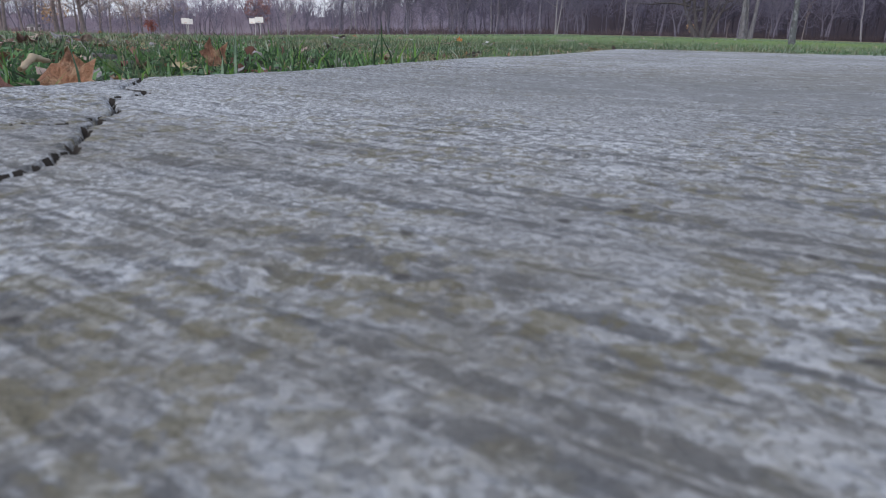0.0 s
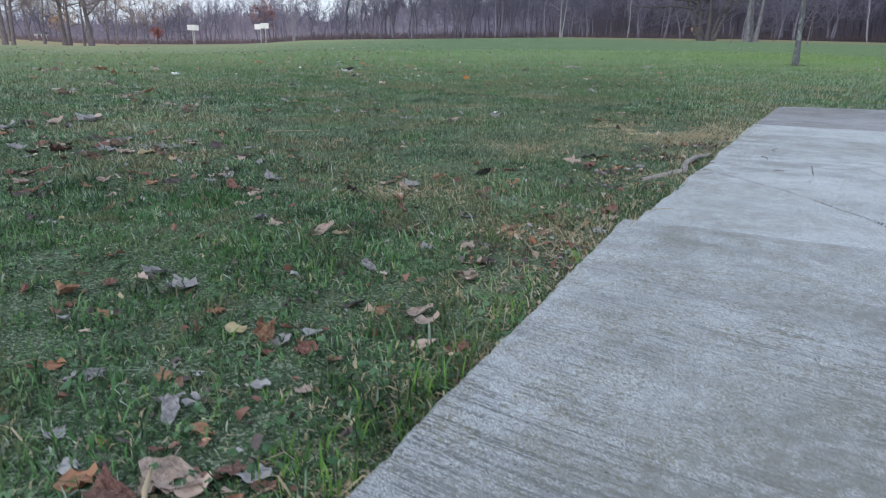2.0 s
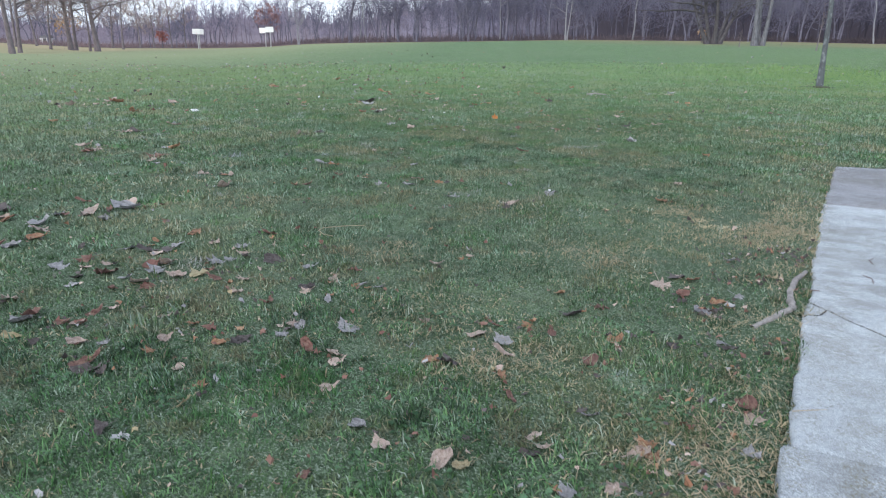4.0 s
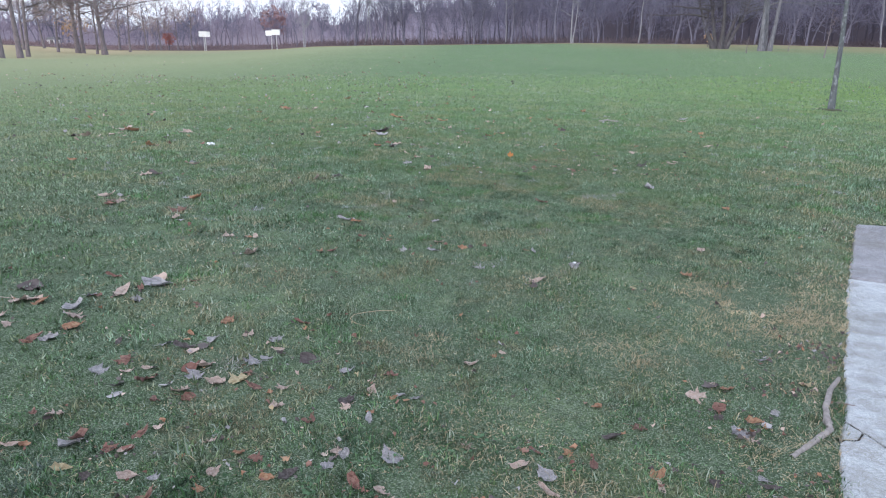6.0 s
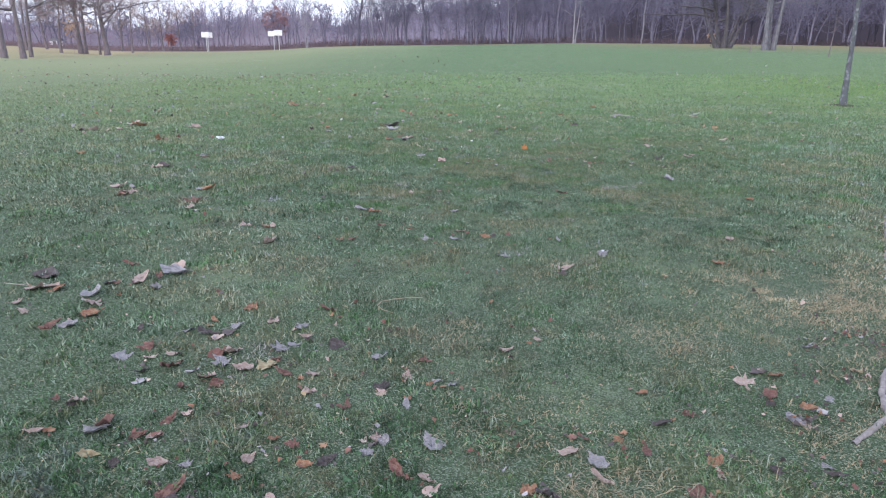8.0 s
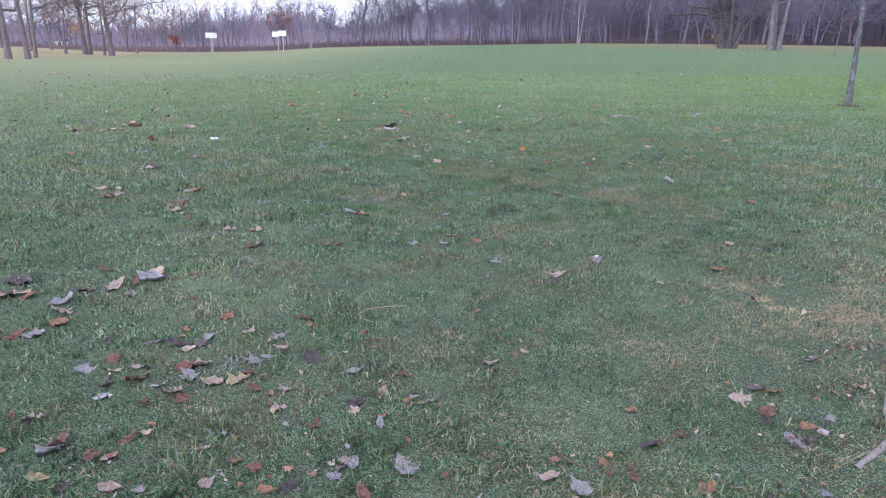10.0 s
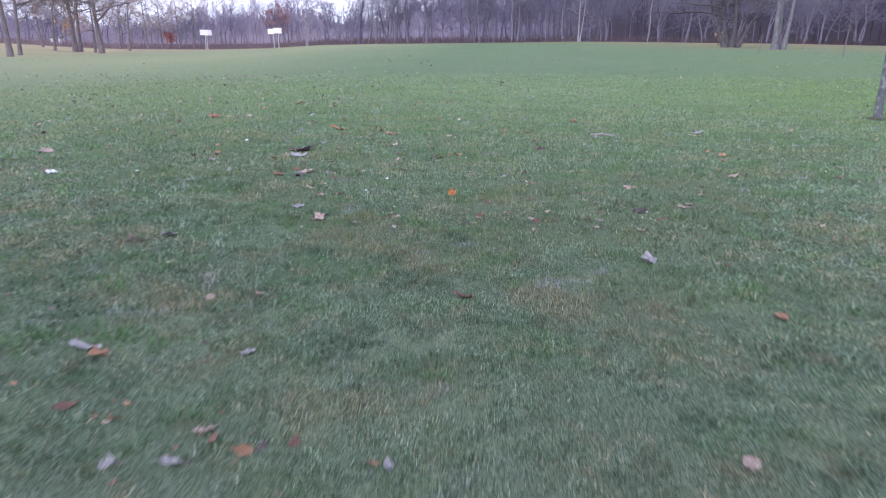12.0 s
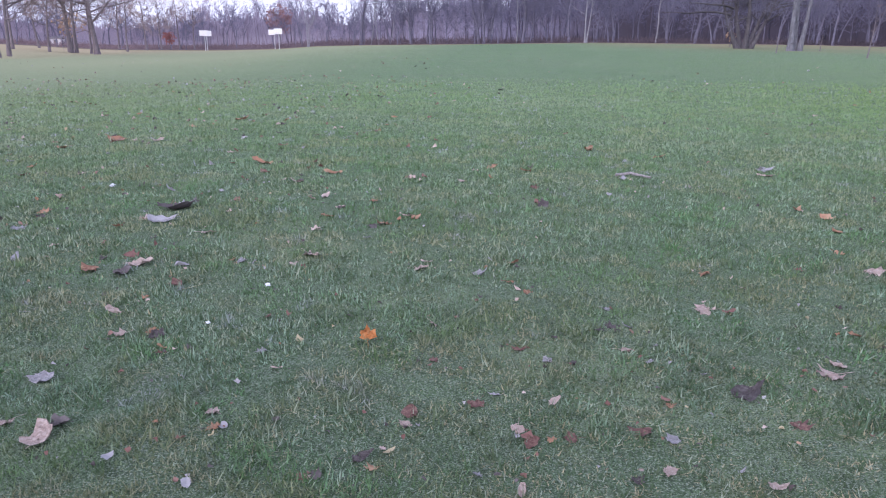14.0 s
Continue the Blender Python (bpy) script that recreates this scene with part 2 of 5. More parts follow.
def haze_material():
    # The haze of distance is painted into these mauves, paler still to the west.
    m = Mat("hazy_wood", (0.205, 0.196, 0.282), 0.95)
    m.mix(m.noise(0.30, 6, 0.8, (1, 1, 0.45)), (0.082, 0.070, 0.100), 0.46, 0.60, 0.75)
    m.mix(m.noise(0.8, 6, 0.85, (1, 1, 0.5)), (0.300, 0.275, 0.370), 0.52, 0.64, 0.7)
    m.mix(m.noise(1.3, 5, 0.85, (1, 1, 0.10)), (0.075, 0.068, 0.100), 0.50, 0.60, 0.6)
    m.mix(m.noise(0.035, 3), (0.110, 0.090, 0.115), 0.45, 0.62, 0.5)
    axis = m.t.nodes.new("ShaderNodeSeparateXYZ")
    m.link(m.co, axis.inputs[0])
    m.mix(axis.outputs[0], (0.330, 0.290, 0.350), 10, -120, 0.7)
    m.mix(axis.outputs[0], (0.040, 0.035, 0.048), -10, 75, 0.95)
    return m.done()


def plain(name, a, b, scale, rough=0.6, metal=0.0):
    m = Mat(name, a, rough)
    m.mix(m.noise(scale, 4, 0.7), b, 0.45, 0.70, 0.8)
    m.bsdf.inputs["Metallic"].default_value = metal
    return m.done()


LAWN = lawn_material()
CONCRETE = concrete_material("weathered_concrete", (0.305, 0.326, 0.354))
CONCRETE_SMOOTH = concrete_material("pale_concrete", (0.354, 0.381, 0.415), 0.7, 0.18)
CONCRETE_DARK = concrete_material("damp_concrete", (0.232, 0.236, 0.262), 0.4, 0.2)
GREEN = blade_material("grass_green", (0.118, 0.212, 0.132), (0.262, 0.372, 0.288), (0.175, 0.262, 0.212), 1.0, (0.212, 0.322, 0.152), (7, 21), 1.0)
GREEN_DARK = blade_material("grass_dark", (0.038, 0.072, 0.040), (0.078, 0.130, 0.080), (0.055, 0.088, 0.066), 0.3, (0.185, 0.290, 0.135), (5, 17), 0.42)
BRIGHT = blade_material("grass_fresh", (0.100, 0.225, 0.048), (0.155, 0.285, 0.075), (0.090, 0.205, 0.055))
PALE = blade_material("grass_pale", (0.270, 0.345, 0.280), (0.400, 0.455, 0.395), (0.285, 0.350, 0.300), 0, (0.225, 0.335, 0.165), (5, 17))
DRY_STRAW = blade_material("dry_straw", (0.335, 0.268, 0.190), (0.430, 0.358, 0.265), (0.265, 0.210, 0.150))
STRAW = blade_material("grass_straw", (0.350, 0.300, 0.205), (0.460, 0.400, 0.290), (0.275, 0.235, 0.165), 0, (0.225, 0.290, 0.155), (5, 12))
GREEN_NEAR = blade_material("grass_lush", (0.070, 0.172, 0.060), (0.180, 0.305, 0.150), (0.110, 0.208, 0.120), 0.6, patchy=0.6)
CLOVER = blade_material("clover_green", (0.066, 0.142, 0.072), (0.120, 0.200, 0.120), (0.088, 0.160, 0.105))
SOIL = plain("bare_soil", (0.058, 0.062, 0.040), (0.085, 0.100, 0.058), 9, 0.95)
SOIL_DARK = plain("crack_dirt", (0.030, 0.026, 0.024), (0.018, 0.016, 0.015), 60, 0.95)
LEAF = {
    "O": leaf_material("leaf_orange", (0.36, 0.190, 0.120), (0.25, 0.130, 0.095), (0.44, 0.30, 0.20)),
    "R": leaf_material("leaf_russet", (0.215, 0.108, 0.092), (0.150, 0.088, 0.082), (0.31, 0.19, 0.16)),
    "T": leaf_material("leaf_tan", (0.50, 0.390, 0.350), (0.35, 0.265, 0.240), (0.58, 0.48, 0.44)),
    "G": leaf_material("leaf_grey", (0.33, 0.322, 0.352), (0.23, 0.225, 0.250), (0.47, 0.455, 0.485)),
    "Y": leaf_material("leaf_straw", (0.42, 0.36, 0.235), (0.46, 0.41, 0.28), (0.34, 0.26, 0.16)),
    "B": leaf_material("leaf_bright", (0.60, 0.225, 0.075), (0.56, 0.21, 0.08), (0.64, 0.32, 0.14)),
    "D": leaf_material("leaf_dark", (0.105, 0.085, 0.088), (0.070, 0.060, 0.065), (0.17, 0.15, 0.155)),
}
BARK = bark_material("bark_grey", (0.150, 0.128, 0.142), (0.222, 0.192, 0.208))
BARK_GREY = bark_material("bark_bluish", (0.195, 0.196, 0.225), (0.092, 0.088, 0.100), 1.2)
BARK_DARK = bark_material("bark_dark", (0.082, 0.072, 0.082), (0.128, 0.112, 0.124))
BARK_PALE = bark_material("bark_pale", (0.31, 0.31, 0.35), (0.20, 0.195, 0.215), 2.0)
BARK_YOUNG = mottled_bark_material()
BARK_WOOD = bark_material("bark_mauve", (0.130, 0.125, 0.172), (0.195, 0.185, 0.242))
TWIG = bark_material("twig_brown", (0.150, 0.112, 0.112), (0.205, 0.155, 0.158))
HAZE_WOOD = haze_material()
TWIG_FAR = twig_material("twig_mauve", (0.128, 0.124, 0.188), (0.295, 0.282, 0.385))
TRUNK_FAR = twig_material("trunk_mauve", (0.095, 0.088, 0.125), (0.165, 0.152, 0.205))
TWIG_WARM = bark_material("twig_warm", (0.330, 0.255, 0.250), (0.420, 0.340, 0.330))
BARK_STEM = bark_material("bark_stem", (0.125, 0.118, 0.132), (0.062, 0.056, 0.064), 1.4)
BRUSH = twig_material("brush_russet", (0.092, 0.074, 0.090), (0.205, 0.165, 0.190))
RUST = blade_material("rust_foliage", (0.30, 0.118, 0.110), (0.35, 0.150, 0.135), (0.22, 0.120, 0.125))
OCHRE = blade_material("ochre_foliage", (0.38, 0.255, 0.165), (0.44, 0.300, 0.200), (0.30, 0.200, 0.150))
FADED = blade_material("faded_foliage", (0.29, 0.180, 0.190), (0.34, 0.205, 0.210), (0.23, 0.165, 0.185))
STICK = bark_material("bleached_wood", (0.38, 0.352, 0.355), (0.255, 0.232, 0.238), 8.0)
WHITE = plain("white_board", (0.80, 0.80, 0.82), (0.72, 0.72, 0.75), 3)
STEEL = plain("galvanised_steel", (0.50, 0.51, 0.53), (0.38, 0.39, 0.41), 5, 0.45, 0.6)
RIM = plain("orange_rim", (0.55, 0.16, 0.06), (0.40, 0.11, 0.05), 8)
PAPER = plain("paper_litter", (0.66, 0.68, 0.74), (0.50, 0.52, 0.58), 30, 0.7)
SIDING = plain("pale_siding", (0.62, 0.60, 0.62), (0.52, 0.50, 0.52), 2)
ROOFING = plain("grey_shingles", (0.13, 0.12, 0.13), (0.09, 0.085, 0.09), 4)


# ---- helpers for meshes ----
rng = np.random.default_rng(7)


def hashed(i, j, seed):
    n = np.sin(i * 127.1 + j * 311.7 + seed * 74.7) * 43758.5453
    return n - np.floor(n)


def vnoise(x, y, seed=0):
    """Smooth noise from 0 to 1 over arrays."""
    x, y = np.asarray(x, float), np.asarray(y, float)
    i, j = np.floor(x), np.floor(y)
    u, v = x - i, y - j
    u, v = u * u * (3 - 2 * u), v * v * (3 - 2 * v)
    a, b = hashed(i, j, seed), hashed(i + 1, j, seed)
    c, d = hashed(i, j + 1, seed), hashed(i + 1, j + 1, seed)
    return (a * (1 - u) + b * u) * (1 - v) + (c * (1 - u) + d * u) * v


def fractal(x, y, seed=0, octaves=4):
    total, size, most = 0.0, 1.0, 0.0
    for k in range(octaves):
        total = total + size * vnoise(x * 2 ** k, y * 2 ** k, seed + k * 13)
        most, size = most + size, size * 0.55
    return total / most


def raw_mesh(name, verts, faces, materials, index=None, smooth=False):
    """A mesh from arrays of corners: faces is a list of int arrays of equal length each (triangles or quads)."""
    me = bpy.data.meshes.new(name)
    me.vertices.add(len(verts))
    me.vertices.foreach_set("co", np.ascontiguousarray(verts, np.float32).ravel())
    faces = [np.asarray(f, np.int32) for f in faces if len(f)]
    loops = np.concatenate([f.ravel() for f in faces])
    sizes = np.concatenate([np.full(len(f), f.shape[1], np.int32) for f in faces])
    starts = np.concatenate([[0], np.cumsum(sizes)[:-1]]).astype(np.int32)
    me.loops.add(len(loops))
    me.loops.foreach_set("vertex_index", loops)
    me.polygons.add(len(sizes))
    me.polygons.foreach_set("loop_start", starts)
    me.polygons.foreach_set("loop_total", sizes)
    for m in materials:
        me.materials.append(m)
    if index is not None:
        me.polygons.foreach_set("material_index", np.asarray(index, np.int32))
    me.polygons.foreach_set("use_smooth", np.full(len(sizes), smooth))
    me.update(calc_edges=True)
    return me


def part(name, bm, material, parent=None, label=""):
    me = bpy.data.meshes.new(name)
    bm.to_mesh(me)
    bm.free()
    me.materials.append(material)
    ob = new(name, me)
    ob.parent = parent
    return tagged(ob, label)


def hung(name, me, parent, label=""):
    ob = new(name, me)
    ob.parent = parent
    return tagged(ob, label)


def block(bm, x0, y0, z0, x1, y1, z1, bevel=0.0):
    made = bmesh.ops.create_cube(bm, size=1)["verts"]
    for v in made:
        v.co = Vector(((x0 + x1) / 2 + v.co.x * (x1 - x0), (y0 + y1) / 2 + v.co.y * (y1 - y0), (z0 + z1) / 2 + v.co.z * (z1 - z0)))
    if bevel:
        edges = {e for v in made for e in v.link_edges}
        bmesh.ops.bevel(bm, geom=list(edges), offset=bevel, segments=2, affect="EDGES")


def tubes(name, strands, sides, material):
    """One mesh of tapered bent tubes; a strand is (points n x 3, radii n)."""
    verts, quads, n0 = [], [], 0
    turn = np.arange(sides) * 2 * np.pi / sides
    for pts, radii in strands:
        pts, radii = np.asarray(pts, float), np.asarray(radii, float)
        d = np.gradient(pts, axis=0)
        d /= np.linalg.norm(d, axis=1)[:, None] + 1e-9
        side = np.cross(d, [0.31, 0.87, 0.38])
        side /= np.linalg.norm(side, axis=1)[:, None] + 1e-9
        up = np.cross(d, side)
        ring = pts[:, None] + radii[:, None, None] * (np.cos(turn)[None, :, None] * side[:, None] + np.sin(turn)[None, :, None] * up[:, None])
        verts.append(ring.reshape(-1, 3))
        a = np.arange(len(pts) - 1)[:, None] * sides + np.arange(sides)[None]
        b = np.arange(len(pts) - 1)[:, None] * sides + (np.arange(sides)[None] + 1) % sides
        quads.append(np.stack([a, b, b + sides, a + sides], -1).reshape(-1, 4) + n0)
        n0 += len(pts) * sides
    return raw_mesh(name, np.concatenate(verts), [np.concatenate(quads)], [material], smooth=True)


# ---- the plan ----
EDGE_O = np.array([-0.090, 0.196])
ALONG = np.array([0.4065, 0.9136])
ACROSS = np.array([0.9136, -0.4065])
JOINT_1, JOINT_2, SLAB_END = 1.392, 4.42, 5.98
TILTS = np.array([-0.85, -0.67, -0.55, -0.38, -0.29, -0.24, -0.16, -0.05, 0.13, 0.40, 0.60])
SLOPES = np.array([0.0020, -0.0005, -0.0070, -0.0060, -0.0030, 0.0016, 0.0041, 0.0063, 0.0104, 0.0102, 0.0075])


def to_slab(x, y):
    dx, dy = x - EDGE_O[0], y - EDGE_O[1]
    return dx * ACROSS[0] + dy * ACROSS[1], dx * ALONG[0] + dy * ALONG[1]


def slab_edge(v):
    """The slab's edge beside the grass, across, at each place along."""
    v = np.asarray(v, float)
    far = np.maximum(v - 1.55, 0)
    return np.where(v < JOINT_1 + 0.006, -0.005, 0.019 + 0.024 * far + 0.0056 * far ** 2)


def slab_top(u, v):
    return np.where(v < JOINT_1 + 0.006, 0.0095 * np.clip(v, -1, 2), -0.003 - 0.015 * np.clip((v - JOINT_1) / 0.6, 0, 1) - 0.006 * np.clip(v - JOINT_1, 0, 2))


def on_slab(x, y, grow=0.0):
    u, v = to_slab(x, y)
    end = SLAB_END + 0.17 * np.clip(u, 0, 6)
    return (u > slab_edge(v) - grow) & (v < end + grow) & (v > -3.06) & (u < 5.16)


def ground_height(x, y):
    x, y = np.asarray(x, float), np.asarray(y, float)
    far = np.clip(y - 8, 0, 260)
    tilt = (x + 0.45) / np.maximum(y, 6)
    z = -0.032 + far * np.interp(tilt, TILTS, SLOPES)
    z = z - 0.90 * np.exp(-((tilt + 0.668) / 0.07) ** 2 - ((y - 77) / 20) ** 2) - 0.55 * np.exp(-((tilt + 0.555) / 0.06) ** 2 - ((y - 112) / 18) ** 2)
    fade = np.clip(np.minimum(13 - y, 7 - np.abs(x)) / 3, 0, 1)
    rough = ((fractal(x * 1.1, y * 1.1, 3, 2) - 0.5) * 0.035 + (fractal(x * 3.3, y * 3.3, 6, 2) - 0.5) * 0.040) * fade
    u, v = to_slab(x, y)
    near = np.clip((slab_edge(v) - u) / 0.4, 0.15, 1)
    return z + rough * np.where(v < SLAB_END + 0.5, near, 1)


def ground_point(x, y, lift=0.0):
    return Vector((x, y, float(ground_height(x, y)) + lift))


# ---- ground: one sheet to the horizon ----
def ground():
    def steps(near, lo, hi):
        fine = np.arange(-near, near + 0.01, 0.10)
        grow = near + np.cumsum(0.10 * 1.08 ** np.arange(1, 100))
        out = np.concatenate([-grow[grow < -lo][::-1], fine, grow[grow < hi]])
        return np.concatenate([[lo], out, [hi]])
    xs, ys = steps(6.0, -1500, 1500), steps(7.0, -1500, 1500) + 4.0
    X, Y = np.meshgrid(xs, ys)
    Z = ground_height(X, Y)
    Z = np.where(on_slab(X, Y, -0.03), -0.16, Z)
    nx = len(xs)
    a = (np.arange(len(ys) - 1)[:, None] * nx + np.arange(nx - 1)[None]).ravel()
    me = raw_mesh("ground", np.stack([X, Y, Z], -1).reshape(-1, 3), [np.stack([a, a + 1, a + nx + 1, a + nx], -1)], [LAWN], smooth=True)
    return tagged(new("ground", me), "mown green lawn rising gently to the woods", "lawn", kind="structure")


# ---- concrete walk, three slabs ----
def jagged(points, seed, rough):
    """A cracked line through a few points, in slab coordinates."""
    pts = np.array([to_slab(*p) for p in points])
    out = [pts[0]]
    r = np.random.default_rng(seed)
    for a, b in zip(pts[:-1], pts[1:]):
        n = max(2, int(np.hypot(*(b - a)) / 0.009))
        for k in range(1, n + 1):
            out.append(a + (b - a) * k / n + (r.normal(0, rough, 2) if k < n else 0))
    return np.array(out)


CRACKS = [
    (jagged([(-0.102, 0.205), (-0.081, 0.155), (-0.069, 0.108), (-0.048, 0.087), (-0.043, 0.066), (-0.044, 0.047), (-0.030, 0.020), (-0.012, -0.026), (0.003, -0.062), (0.020, -0.113), (0.010, -0.180), (0.030, -0.30), (0.05, -0.6)], 1, 0.0024), 0.0008, 0.008),
    (jagged([(-0.123, 0.160), (-0.108, 0.148), (-0.081, 0.155)], 2, 0.0018), 0.0008, 0.006),
    (jagged([(-0.012, -0.026), (-0.035, -0.040), (-0.060, -0.075), (-0.10, -0.12)], 3, 0.002), 0.0014, 0.003),
    (jagged([(0.945, 2.53), (0.978, 2.492), (1.022, 2.392), (1.05, 2.29), (1.098, 2.163), (1.137, 2.03), (1.166, 1.872), (1.19, 1.62), (1.20, 1.42)], 4, 0.0012), 0.0036, 0.018),
    (jagged([(0.905, 2.365), (0.945, 2.350), (0.968, 2.354), (1.012, 2.405)], 5, 0.0010), 0.0028, 0.010),
]


CHIPS = [(0.597, 0.648, 0.014), (0.42, 0.47, 0.006), (0.36, 0.36, 0.006), (0.30, 0.27, 0.005), (0.48, 0.36, 0.006), (0.72, 0.95, 0.008), (0.55, 0.80, 0.006), (1.35, 2.75, 0.018), (1.62, 2.95, 0.014), (1.50, 3.10, 0.012)]


def line_distance(u, v, line):
    best = np.full(u.shape, 9.0)
    for a, b in zip(line[:-1], line[1:]):
        d = b - a
        t = np.clip(((u - a[0]) * d[0] + (v - a[1]) * d[1]) / (d @ d + 1e-12), 0, 1)
        best = np.minimum(best, np.hypot(u - a[0] - t * d[0], v - a[1] - t * d[1]))
    return best


def slab(us, vs, material, walk_thing, seed, ragged, label, end_skew=0.0, broom=0.0015):
    us, vs = np.asarray(us), np.asarray(vs)
    V, U = np.meshgrid(vs, us, indexing="ij")
    share = (V - vs[0]) / (vs[-1] - vs[0])
    V = V + end_skew * np.clip(U, 0, 6) * share ** 3
    rim = (fractal(vs * 9, vs * 0 + seed, seed) - 0.5) * ragged + (fractal(vs * 60, vs * 0, seed + 3) - 0.5) * 0.008
    U = U + slab_edge(np.clip(V, vs[0] + 0.006, None))+ rim[:, None] * np.exp(-U / 0.06)
    X = EDGE_O[0] + U * ACROSS[0] + V * ALONG[0]
    Y = EDGE_O[1] + U * ACROSS[1] + V * ALONG[1]
    Z = slab_top(U, V + (0.01 if vs[0] > 1 else -0.01))
    w = (X * 0.548 + Y * 0.836) + (fractal(X * 5, Y * 5, 8) - 0.5) * 0.02
    s = X * 0.836 - Y * 0.548
    groove = fractal(s * 70, w * 230, 21, 2) - 0.5
    band = np.clip(fractal(X * 3.1, Y * 3.1, 31, 3) * 2.6 - 0.75, 0.15, 1)
    Z = Z + groove * broom * band + (fractal(X * 3, Y * 3, 41, 3) - 0.5) * 0.006 + (fractal(X * 240, Y * 240, 51, 2) - 0.5) * 0.0015
    pits = vnoise(X * 95, Y * 95, 61)
    Z = Z - np.clip(pits - 0.86, 0, 1) * 0.02
    deep = np.zeros_like(Z)
    for line, half, depth in CRACKS:
        lo, hi = line.min(0) - 0.02, line.max(0) + 0.02
        m = (U > lo[0]) & (U < hi[0]) & (V > lo[1]) & (V < hi[1])
        if m.any():
            cut = np.clip(1.35 - line_distance(U[m], V[m], line) / half, 0, 1)
            Z[m] -= depth * cut
            deep[m] = np.maximum(deep[m], cut)
    for cx, cy, size in CHIPS:
        cu, cv = to_slab(cx, cy)
        lump = 1 - np.hypot(U - cu, (V - cv) * 1.3) / size + 0.5 * (vnoise(X * 160, Y * 160, 67) - 0.5)
        Z = Z - 0.006 * np.clip(lump * 2, 0, 1) * (size / 0.01)
    du = np.minimum(U - U[:, :1], 1)
    dv = np.minimum(V - V[:1], V[-1:] - V)
    for d in (du, dv):
        Z = Z - 0.010 * np.clip(1 - d / 0.014, 0, 1) ** 2
    grid = np.stack([X, Y, Z], -1)
    nv, nu = X.shape
    verts = [grid.reshape(-1, 3)]
    a = (np.arange(nv - 1)[:, None] * nu + np.arange(nu - 1)[None]).ravel()
    quads = [np.stack([a, a + 1, a + nu + 1, a + nu], -1)]
    inner = 0.25 * (deep[:-1, :-1] + deep[1:, :-1] + deep[:-1, 1:] + deep[1:, 1:])
    dirt = np.concatenate([(inner > 0.32).ravel(), np.zeros(2 * (nv + nu) - 4, bool)])
    n0 = nv * nu
    for border in (np.arange(nv) * nu, np.arange(nu)[::-1], (np.arange(nu) + (nv - 1) * nu), (np.arange(nv) * nu + nu - 1)[::-1]):
        low = grid.reshape(-1, 3)[border].copy()
        low[:, 2] = -0.17
        verts.append(low)
        k = np.arange(len(border) - 1)
        quads.append(np.stack([border[k], border[k + 1], n0 + k + 1, n0 + k], -1))
        n0 += len(border)
    me = raw_mesh("concrete_slab", np.concatenate(verts), [np.concatenate(quads)], [material, SOIL_DARK], dirt, smooth=True)
    return hung("concrete_slab", me, walk_thing, label)


def concrete_walk():
    thing = tagged(new("pavement"), "grey broom-finished concrete walk with cracks beside the lawn", "pavement", kind="structure")
    wide = 0.9 + np.cumsum(0.006 * 1.14 ** np.arange(1, 36))
    wide = np.append(wide[wide < 4.8], 5.2)
    us = np.concatenate([np.arange(0, 0.26, 0.002), np.arange(0.26, 0.9, 0.0045), wide])
    behind = -0.65 - np.cumsum(0.006 * 1.12 ** np.arange(1, 40))
    behind = np.append(behind[behind > -2.9], -3.1)[::-1]
    slab(us, np.concatenate([behind, np.arange(-0.65, -0.27, 0.0045), np.arange(-0.27, 0.02, 0.002), np.arange(0.02, JOINT_1 - 0.001, 0.006), [JOINT_1]]), CONCRETE, thing, 2, 0.010, "raised cracked slab with broom lines", broom=0.0008)
    us2 = np.concatenate([np.arange(0, 0.56, 0.0034), np.arange(0.56, 1.2, 0.009), 1.2 + np.cumsum(0.012 * 1.15 ** np.arange(1, 28))])
    us2 = np.append(us2[us2 < 4.8], 5.2)
    slab(us2, np.concatenate([np.arange(JOINT_1 + 0.022, 1.80, 0.007), np.arange(1.80, 2.62, 0.0034), np.arange(2.62, JOINT_2 - 0.004, 0.0115)]), CONCRETE_SMOOTH, thing, 9, 0.034, "pale smooth slab with a long crack")
    slab(us2[::3], np.arange(JOINT_2 + 0.012, SLAB_END + 0.01, 0.024), CONCRETE_DARK, thing, 15, 0.016, "darker damp slab at the end of the walk", 0.17)


# ---- grass ----
def dryness(x, y):
    """How straw-coloured the lawn is, from 0 to 1."""
    u, v = to_slab(x, y)
    rim = np.exp(-np.abs(slab_edge(v) - u) / 0.16) * (v < SLAB_END + 0.3)
    d = 0.07 + 0.55 * rim * np.clip(fractal(x * 2, y * 2, 71) * 3 - 1.0, 0, 1)
    d = d + np.clip(fractal(x * 0.9, y * 0.9, 77) * 3.2 - 1.72, 0, 0.42) * np.interp(y, (3, 6), (0.85, 0.4))
    for px, py, r, k in DRY:
        d = d + 1.1 * k * np.exp(-((x - px) ** 2 + (y - py) ** 2) / r ** 2)
    return np.clip(d * np.interp(y, (8, 15), (1, 0.15)), 0, 0.92)


